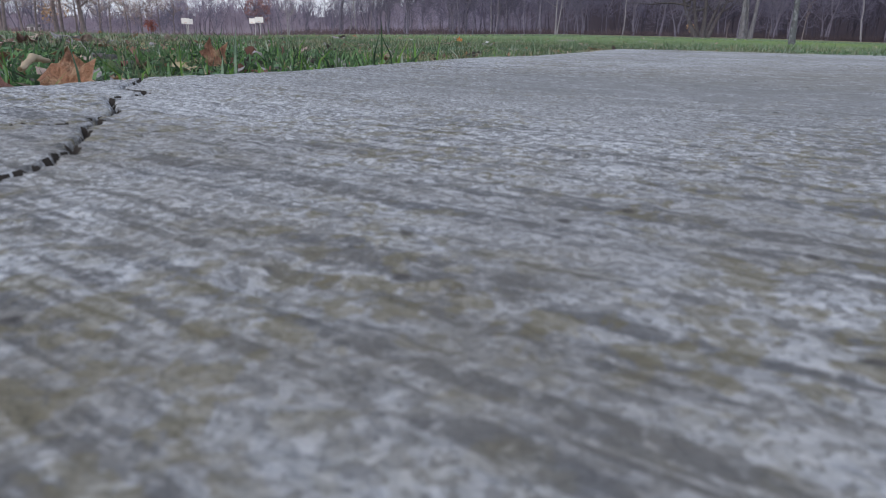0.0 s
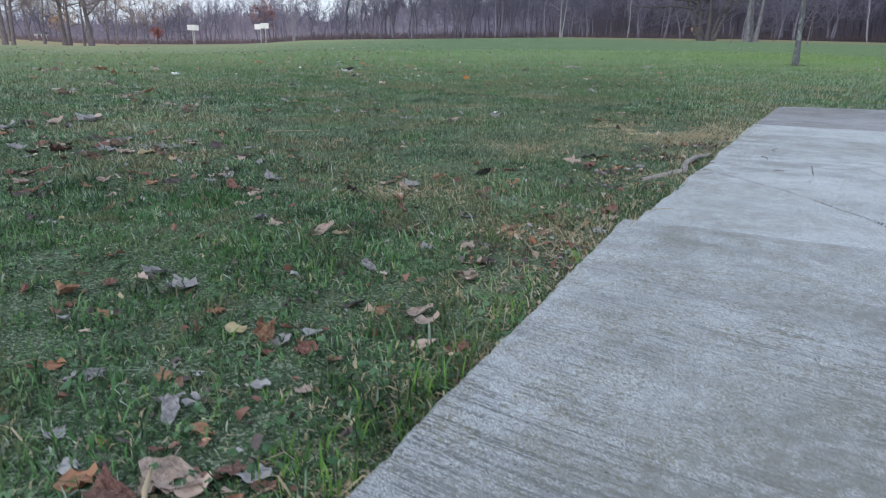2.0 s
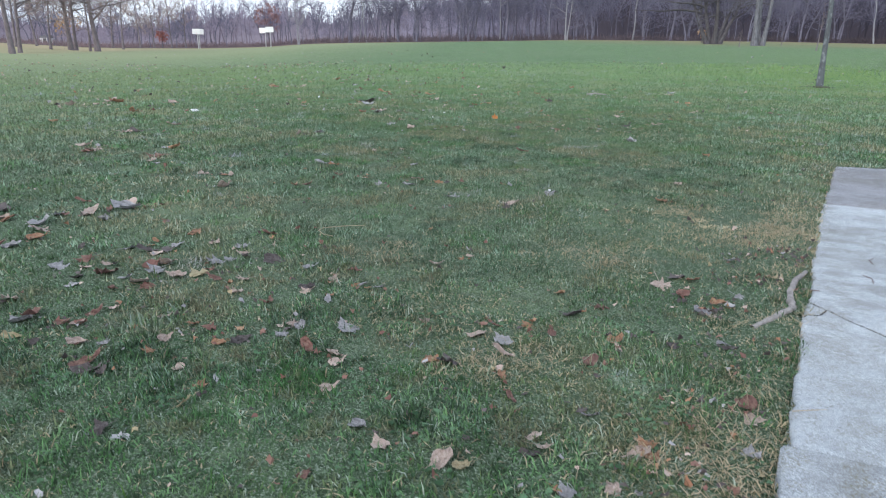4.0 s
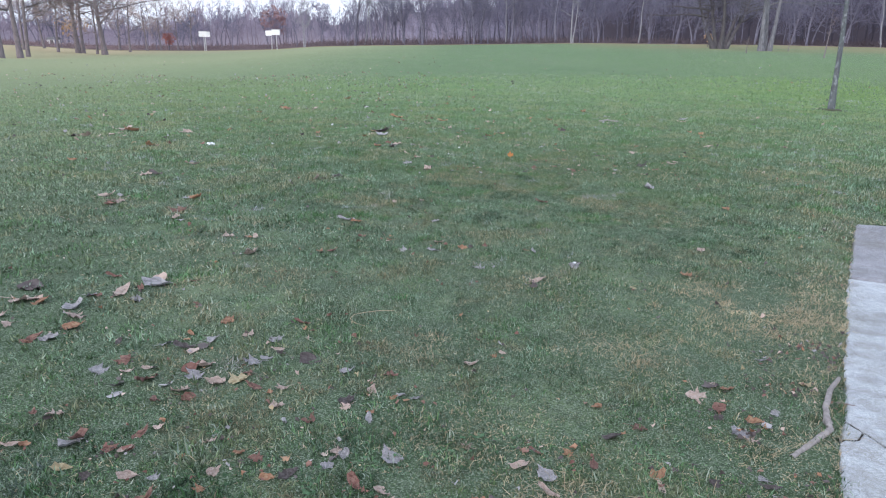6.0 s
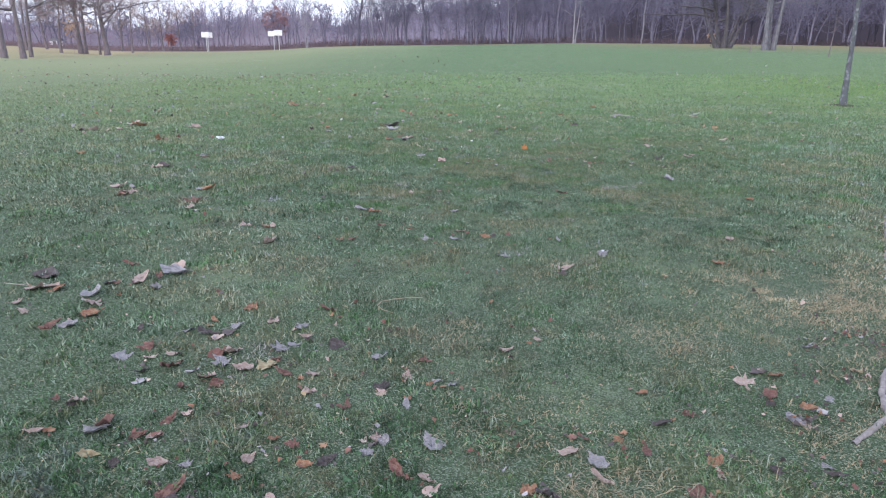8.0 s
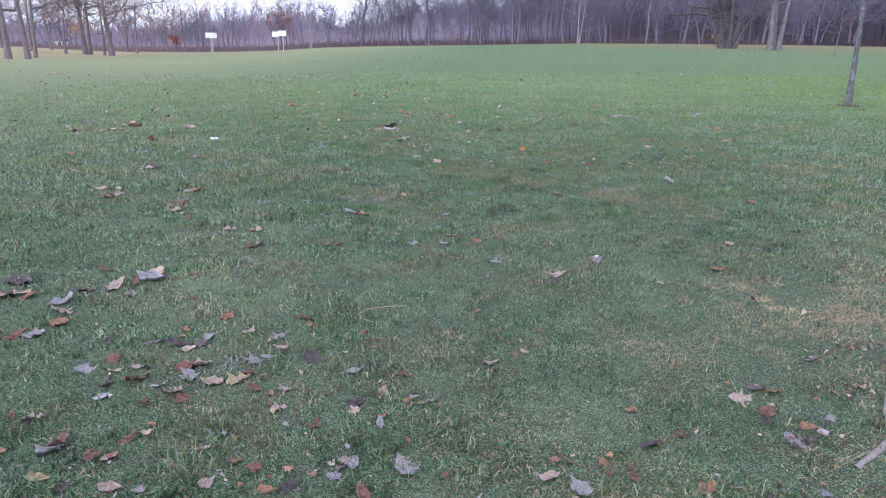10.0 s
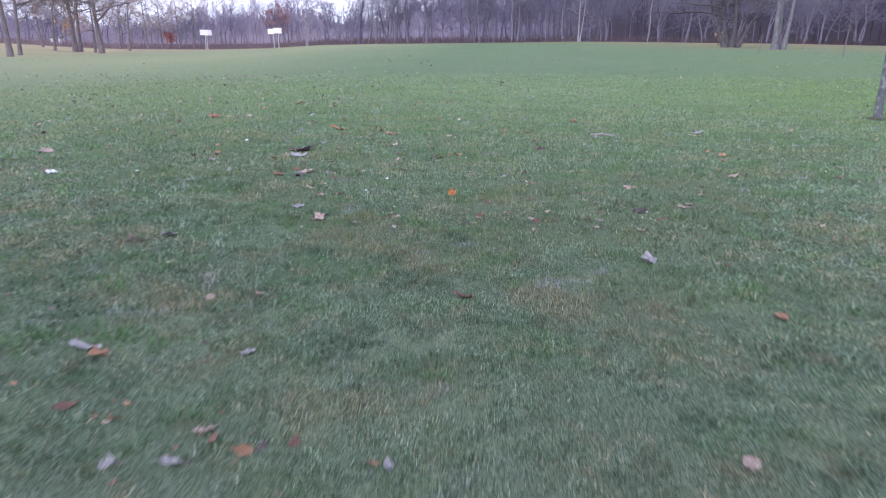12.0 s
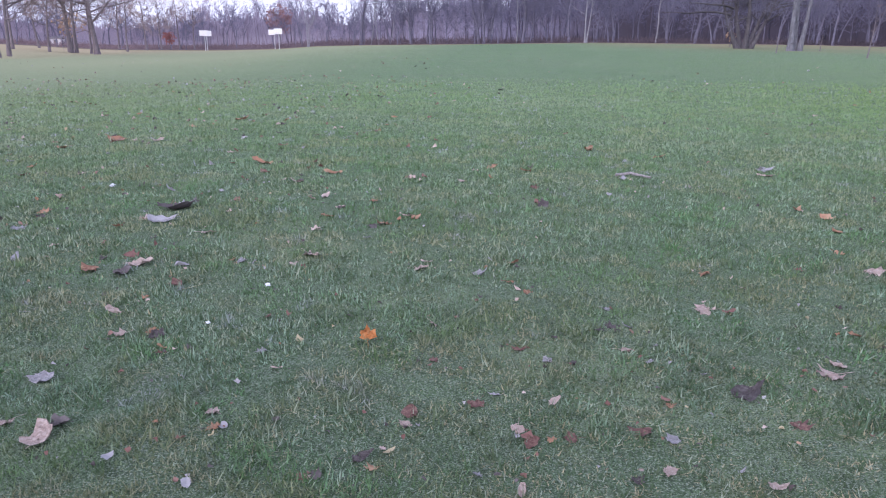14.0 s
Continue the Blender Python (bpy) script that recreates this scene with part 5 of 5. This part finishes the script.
def rust_tree(tilt, y, high, wide, leaves, label, seed, foliage):
    """A small tree that still holds its red-brown leaves."""
    r = np.random.default_rng(seed)
    stems, boughs, fine = grow(seed, high * 0.9, 0.05 + high * 0.008, 0.8, 0.3, 8, 1, 3, 0.05, (0, 0), 0.4)
    thing = tagged(new("leafy_tree"), label, "tree")
    hung("trunk", tubes("trunk", stems, 6, BARK_DARK), thing)
    hung("boughs", tubes("boughs", boughs, 3, BARK_DARK), thing)
    c = r.normal(0, 1, (leaves, 3))
    c *= (r.random(leaves) ** 0.45 / np.linalg.norm(c, axis=1))[:, None]
    c = c * (wide / 2, wide / 2, high * 0.36) + (0, 0, high * 0.62)
    keep = fractal(c[:, 0] * 1.3 + 9, c[:, 2] * 1.3, seed, 3) > 0.42
    c = c[keep]
    s = 0.06 + high * 0.012
    d1, d2 = r.normal(0, s, (len(c), 3)), r.normal(0, s, (len(c), 3))
    v = np.stack([c - d1, c + d2, c + d1, c - d2], 1).reshape(-1, 3)
    k = np.arange(len(c)) * 4
    hung("crown", raw_mesh("crown", v, [np.stack([k, k + 1, k + 2, k + 3], -1)], [foliage]), thing)
    x, yy = at_view(tilt, y)
    thing.location = ground_point(x, yy, -0.05)


# ---- far fixtures ----
def basketball_hoop():
    thing = tagged(new("basketball_hoop"), "basketball hoop with white backboard on a steel pole", "basketball hoop", "hoops across the lawn")
    bm = bmesh.new()
    bmesh.ops.create_cone(bm, cap_ends=True, segments=12, radius1=0.09, radius2=0.08, depth=3.3)
    for v in bm.verts:
        v.co.z += 1.65
        v.co.y += 0.9
    part("pole", bm, STEEL, thing)
    bm = bmesh.new()
    block(bm, -0.05, 0.03, 3.18, 0.05, 0.95, 3.28, 0.01)
    part("arm", bm, STEEL, thing)
    bm = bmesh.new()
    block(bm, -0.80, -0.03, 2.85, 0.80, 0.03, 3.90, 0.02)
    board = part("backboard", bm, WHITE, thing, "white rectangular backboard")
    bm = bmesh.new()
    for k in range(20):
        a, b = k * math.pi / 10, (k + 1) * math.pi / 10
        p = [bm.verts.new((s * math.cos(t), -0.28 + s * math.sin(t), z)) for s, t, z in ((0.218, a, 3.05), (0.240, a, 3.05), (0.240, b, 3.05), (0.218, b, 3.05), (0.229, a, 3.07), (0.229, b, 3.07))]
        bm.faces.new((p[0], p[1], p[2], p[3]))
        bm.faces.new((p[1], p[4], p[5], p[2]))
        bm.faces.new((p[4], p[0], p[3], p[5]))
    part("rim", bm, RIM, thing, "orange metal rim")
    return thing


def hoops():
    first = None
    for tilt, y, turn in ((-0.3932, 146, 10), (-0.3884, 150, 34), (-0.2995, 152, -22), (-0.2895, 143, 8)):
        x, y = at_view(tilt, y)
        m = Matrix.Translation(ground_point(x, y, -0.02)) @ pose(0, 0, 0, 0, 0, turn)
        if first is None:
            first = basketball_hoop()
            first.matrix_basis = m
        else:
            copy_thing(first, m)


def far_shed():
    thing = tagged(new("shed"), "small pale shed far off behind bare trees", "shed")
    bm = bmesh.new()
    block(bm, -1.5, 0, 0, 1.5, 2.4, 1.9)
    part("wall", bm, SIDING, thing)
    bm = bmesh.new()
    v = [bm.verts.new(p) for p in ((-1.7, -0.2, 1.85), (1.7, -0.2, 1.85), (1.7, 2.6, 1.85), (-1.7, 2.6, 1.85), (-1.7, 1.2, 2.6), (1.7, 1.2, 2.6))]
    for f in ((0, 1, 5, 4), (2, 3, 4, 5), (0, 4, 3), (1, 2, 5), (0, 3, 2, 1)):
        bm.faces.new([v[i] for i in f])
    part("roof", bm, ROOFING, thing)
    bm = bmesh.new()
    block(bm, -0.5, -0.05, 0.05, 0.5, 0.02, 1.7)
    part("door", bm, ROOFING, thing)
    x, y = at_view(-0.6135, 205)
    thing.location = ground_point(x, y, -0.1)


# ---- build ----
ground()
concrete_walk()
woods()
backdrop()
far_woods()
undergrowth()
lone_trees()
young_tree()
rust_tree(-0.4426, 150, 4.1, 3.0, 420, "small tree with rust-red leaves by the woods", 71, RUST)
rust_tree(-0.5790, 140, 8.0, 6.5, 260, "tree still holding orange-brown leaves", 72, OCHRE)
rust_tree(-0.2900, 185, 11.0, 7.5, 620, "tall tree with faded reddish leaves", 73, FADED)
rust_tree(0.3030, 112, 2.2, 1.6, 160, "small shrub with yellow leaves beside the spreading tree", 74, OCHRE)
hoops()
far_shed()
scatter_leaves("G", [
    (-0.23, 0.18, 0.04), (-0.15, 0.38, 0.03), (-0.36, 0.38, 0.03), (-0.42, 0.45, 0.02), (-0.32, 0.54, 0.05), (-0.48, 0.58, 0.02), (-0.21, 0.59, 0.03), (-0.46, 0.6, 0.05), (-0.22, 0.74, 0.03), (-0.17, 0.77, 0.03), (-0.49, 1, 0.07), (-0.56, 1.05, 0.034), (-0.13, 1.14, 0.02), (-0.02, 1.32, 0.02), (-0.02, 1.33, 0.03), (0.41, 1.48, 0.04), (-0.5, 1.55, 0.04), (0.08, 1.65, 0.03), (-1.36, 1.98, 0.038), (-0.13, 2.09, 0.063), (-0.83, 2.1, 0.045), (0.55, 2.11, 0.044), (-0.79, 2.15, 0.026), (-0.63, 2.15, 0.064), (-1.73, 2.16, 0.069), (-0.74, 2.36, 0.045), (0.6, 2.4, 0.075), (0.76, 2.54, 0.052), (-0.59, 2.55, 0.034), (-0.65, 2.56, 0.03)])
scatter_leaves("G", [
    (-1.9, 2.65, 0.07), (-1.49, 2.66, 0.072), (-0.89, 2.73, 0.046), (-1.3, 2.82, 0.073), (-1.76, 2.94, 0.064), (-2.32, 2.99, 0.076), (0.88, 2.99, 0.049), (-1.57, 3, 0.063), (-1.28, 3.06, 0.057), (-2.42, 3.35, 0.083), (-2.41, 3.5, 0.072), (-2.13, 3.71, 0.119), (0.22, 4.2, 0.062), (-0.36, 4.22, 0.089), (-0.85, 4.52, 0.059), (-0.67, 4.55, 0.066), (-0, 4.58, 0.04), (-1.39, 5.33, 0.107), (-0.7, 5.35, 0.054), (1.24, 6.77, 0.112), (-1.8, 7.02, 0.104), (-0.36, 7.35, 0.036), (-0.66, 7.47, 0.032), (0.47, 7.51, 0.025), (1.1, 7.74, 0.052), (-1.19, 7.95, 0.085), (0.52, 7.98, 0.021), (1.33, 8.22, 0.033), (-0.44, 8.26, 0.054), (0.73, 8.27, 0.047)])
scatter_leaves("G", [
    (1.14, 8.3, 0.043), (1.11, 8.65, 0.042), (1.04, 8.86, 0.05), (-2.25, 9.33, 0.084), (0.43, 9.36, 0.063), (-0.93, 9.4, 0.068), (-2.67, 9.97, 0.09), (-1.8, 10.24, 0.17), (-1.38, 10.9, 0.05), (1.67, 12.11, 0.08), (3.16, 12.69, 0.15)])
scatter_leaves("O", [
    (-0.18, 0.25, 0.05), (-0.16, 0.33, 0.02), (-0.34, 0.35, 0.04), (-0.24, 0.46, 0.02), (-0.35, 0.61, 0.02), (-0.53, 0.62, 0.028), (-0.36, 0.85, 0.04), (-0.56, 0.85, 0.028), (-0.08, 0.89, 0.02), (-0.69, 0.95, 0.07), (-0.7, 1.15, 0.02), (0.19, 1.46, 0.03), (0.19, 1.51, 0.03), (-0.97, 1.74, 0.04), (-0.14, 1.83, 0.04), (-0.34, 1.92, 0.058), (-1.19, 1.94, 0.033), (-1, 2.01, 0.048), (0.22, 2.1, 0.042), (-1.13, 2.12, 0.035), (-0.04, 2.22, 0.035), (0.66, 2.47, 0.055), (0.1, 2.54, 0.039), (0.64, 2.7, 0.048), (-1.67, 3.04, 0.043), (-2.28, 3.12, 0.077), (-1.57, 3.23, 0.079), (-0.44, 3.4, 0.039), (-2.62, 3.41, 0.073), (0.87, 4.12, 0.084)])
scatter_leaves("O", [
    (-1.39, 4.43, 0.07), (-0.47, 4.63, 0.058), (-0.98, 4.8, 0.048), (1.68, 5.91, 0.078), (-2.83, 5.92, 0.1), (-4.92, 7.66, 0.1), (-0.41, 7.66, 0.053), (1.14, 7.96, 0.039), (2.09, 8.64, 0.052), (-1.18, 8.75, 0.036), (-4.64, 8.94, 0.12), (0.69, 9.08, 0.059), (-1.71, 9.17, 0.091), (0.6, 9.23, 0.043), (1.66, 9.44, 0.087), (0.62, 9.56, 0.059), (2.6, 9.94, 0.072), (-2.03, 10.07, 0.08), (-0.26, 10.35, 0.12), (-0.06, 10.48, 0.1), (-1.99, 10.75, 0.16), (2.92, 10.82, 0.09), (-0.44, 10.95, 0.09), (2.82, 11.08, 0.12), (-1.03, 12.14, 0.16), (0.8, 12.4, 0.11), (0.47, 12.59, 0.14), (-1.88, 12.63, 0.21), (2.28, 13.39, 0.12), (-4.66, 13.65, 0.16)])
scatter_leaves("O", [
    (1.57, 13.81, 0.2), (-4.36, 14.32, 0.22), (-3.49, 16.55, 0.22)])
scatter_leaves("R", [
    (-0.28, 0.25, 0.03), (-0.23, 0.26, 0.03), (-0.29, 0.33, 0.06), (-0.13, 0.36, 0.02), (-0.2, 0.37, 0.04), (-0.27, 0.42, 0.03), (-0.12, 0.68, 0.026), (-0.17, 0.71, 0.05), (-0.66, 0.89, 0.034), (-0.63, 0.99, 0.03), (-0.58, 1.33, 0.03), (0.48, 1.7, 0.05), (-0.12, 1.72, 0.02), (-1.35, 1.88, 0.074), (0.12, 1.94, 0.046), (-0.73, 2.01, 0.057), (-1.07, 2.1, 0.049), (-1.57, 2.13, 0.041), (0.03, 2.15, 0.034), (-1.73, 2.21, 0.065), (-0.15, 2.22, 0.039), (-1.52, 2.24, 0.051), (-1.97, 2.33, 0.047), (-0.95, 2.34, 0.049), (0.22, 2.4, 0.055), (-1.58, 2.46, 0.05), (-1.47, 2.5, 0.068), (0.56, 2.56, 0.06), (-1.23, 2.58, 0.054), (-1.68, 2.6, 0.096)])
scatter_leaves("R", [
    (-1.3, 2.72, 0.048), (-0.71, 2.72, 0.055), (-1.83, 2.75, 0.072), (-2.4, 2.98, 0.088), (-1.2, 3.22, 0.065), (-1.81, 3.44, 0.048), (-2.19, 3.63, 0.066), (-1.96, 3.77, 0.046), (-2.44, 3.81, 0.07), (-0.32, 4.69, 0.039), (-1.19, 4.84, 0.078), (-2.75, 5.44, 0.14), (0.17, 6.08, 0.087), (-0.04, 7.44, 0.046), (-0.48, 7.58, 0.028), (0.64, 7.69, 0.057), (0.78, 7.72, 0.05), (1.01, 7.78, 0.068), (0.23, 7.84, 0.069), (1.56, 7.88, 0.071), (0.46, 7.93, 0.07), (-0.84, 8.2, 0.045), (0.27, 8.24, 0.046), (0.62, 8.39, 0.063), (-0.53, 8.62, 0.049), (-1.12, 8.96, 0.069), (0.84, 11.65, 0.1), (-4.29, 14.18, 0.22)])
scatter_leaves("Y", [
    (-0.3, 0.77, 0.02), (-0.24, 1.39, 0.02), (-0.97, 1.63, 0.04), (-1.68, 2.02, 0.049), (-1.31, 2.64, 0.074), (0.97, 2.77, 0.052), (0.5, 3.87, 0.045), (0.19, 7.6, 0.015), (-0.32, 8.4, 0.035)])
scatter_leaves("D", [
    (-0.08, 0.54, 0.027), (-0.33, 0.61, 0.02), (-0.13, 0.92, 0.03), (-0.08, 1.48, 0.04), (-1.11, 1.5, 0.06), (-1.33, 1.82, 0.054), (-0.29, 1.91, 0.068), (-1.58, 1.98, 0.04), (-0.95, 2.03, 0.055), (0.56, 2.06, 0.048), (0.39, 2.07, 0.039), (0.12, 2.33, 0.057), (-0.84, 2.48, 0.059), (-1.77, 2.56, 0.058), (-1.08, 2.85, 0.073), (-1.65, 2.92, 0.078), (-1.96, 2.93, 0.049), (0.94, 7.51, 0.044), (0.11, 7.56, 0.063), (1.46, 8.09, 0.102), (0.83, 8.28, 0.061), (-0.93, 8.36, 0.08), (0.98, 8.61, 0.052), (1.03, 8.65, 0.058), (-1.88, 10.61, 0.22), (0.88, 11.01, 0.13), (0.57, 23.18, 0.2)])
scatter_leaves("T", [
    (-0.21, 0.35, 0.02), (-0.25, 0.36, 0.07), (-0.14, 0.58, 0.02), (0.01, 0.74, 0.039), (0.01, 0.84, 0.03), (-0.01, 0.89, 0.05), (0.08, 1.13, 0.05), (0.11, 1.21, 0.06), (0.08, 1.33, 0.03), (-0.29, 1.4, 0.05), (-0.43, 1.46, 0.04), (0.16, 1.48, 0.05), (-0.06, 1.51, 0.04), (0.47, 1.64, 0.05), (-0.61, 1.75, 0.04), (-1.07, 1.85, 0.035), (-0.64, 1.98, 0.049), (-1.44, 1.99, 0.046), (-0.13, 2, 0.053), (-1.18, 2.02, 0.034), (0.22, 2.03, 0.034), (-1.92, 2.13, 0.044), (-1.52, 2.13, 0.045), (-0.21, 2.15, 0.049), (-0.82, 2.17, 0.042), (-1.26, 2.19, 0.044), (-0.38, 2.24, 0.035), (-1.91, 2.35, 0.065), (0.6, 2.35, 0.044), (-1.1, 2.44, 0.051)])
scatter_leaves("T", [
    (-1.52, 2.55, 0.084), (-0.76, 2.57, 0.039), (-1.11, 2.58, 0.049), (-1.4, 2.62, 0.065), (0.5, 2.66, 0.085), (-1.71, 2.68, 0.039), (-1.48, 2.73, 0.073), (-0.38, 2.88, 0.053), (-1.24, 2.95, 0.046), (-0.24, 3, 0.03), (-1.42, 3.09, 0.059), (-2.6, 3.12, 0.056), (-2.71, 3.21, 0.058), (-2.35, 3.26, 0.105), (-2.76, 3.44, 0.169), (-2.27, 3.57, 0.111), (-0.03, 3.9, 0.083), (-1.82, 4.37, 0.1), (1.11, 4.67, 0.071), (-2.09, 4.7, 0.08), (-0.63, 4.73, 0.069), (-1.91, 4.74, 0.07), (-2.68, 5.2, 0.09), (-3.4, 5.72, 0.15), (-3.58, 5.86, 0.1), (-1.09, 5.92, 0.054), (-0.86, 5.99, 0.047), (1.63, 6.74, 0.057), (-1.99, 6.87, 0.087), (-3.8, 7, 0.15)])
scatter_leaves("T", [
    (0.6, 7.42, 0.045), (1.35, 7.51, 0.057), (-0.93, 7.54, 0.10), (1.05, 7.56, 0.049), (-1.1, 7.63, 0.077), (-3.57, 7.65, 0.13), (-0.44, 7.75, 0.054), (0.22, 7.77, 0.039), (0.6, 7.77, 0.055), (0.73, 7.94, 0.05), (-0.33, 8.11, 0.032), (1.85, 8.28, 0.108), (1.9, 8.36, 0.058), (-1.1, 8.38, 0.06), (1.06, 8.42, 0.059), (-1.26, 8.61, 0.076), (0.24, 8.65, 0.068), (1.51, 8.85, 0.092), (1.81, 9.24, 0.045), (-1.48, 9.29, 0.125), (0.08, 9.42, 0.096), (2.62, 9.55, 0.134), (-0.58, 9.56, 0.116), (-5.97, 9.74, 0.18), (-1.39, 9.98, 0.1), (-0.68, 10.11, 0.1), (-4.68, 10.28, 0.13), (-5.81, 10.63, 0.22), (-0.86, 11.11, 0.12), (-1.26, 11.71, 0.1)])
scatter_leaves("T", [
    (-0.25, 11.94, 0.09), (3.1, 12.44, 0.12), (-2.45, 13.29, 0.1), (-3.71, 14.13, 0.19), (5.85, 17.98, 0.13)])
COVERED = under_leaves()
grass()
tufts()
clover()
sticks_and_litter()
for kind, x, y, size, turn, tip in (("O", -0.170, 0.232, 0.060, 20, 50), ("T", -0.235, 0.365, 0.07, 70, 8), ("R", -0.285, 0.325, 0.065, 140, 8), ("R", -0.18, 0.39, 0.055, 200, 10),
                                    ("G", -0.300, 0.505, 0.06, 15, 15), ("R", -0.27, 0.24, 0.055, 80, 6), ("O", -0.343, 0.354, 0.055, 250, 8), ("O", -0.235, 0.72, 0.055, 60, 55), ("B", -0.018, 8.368, 0.085, 12, 62)):
    standing_leaf(kind, x, y, size, turn, tip, 2 if kind == "B" else None)
leaf_litter()
far_leaves()
small_leaves()
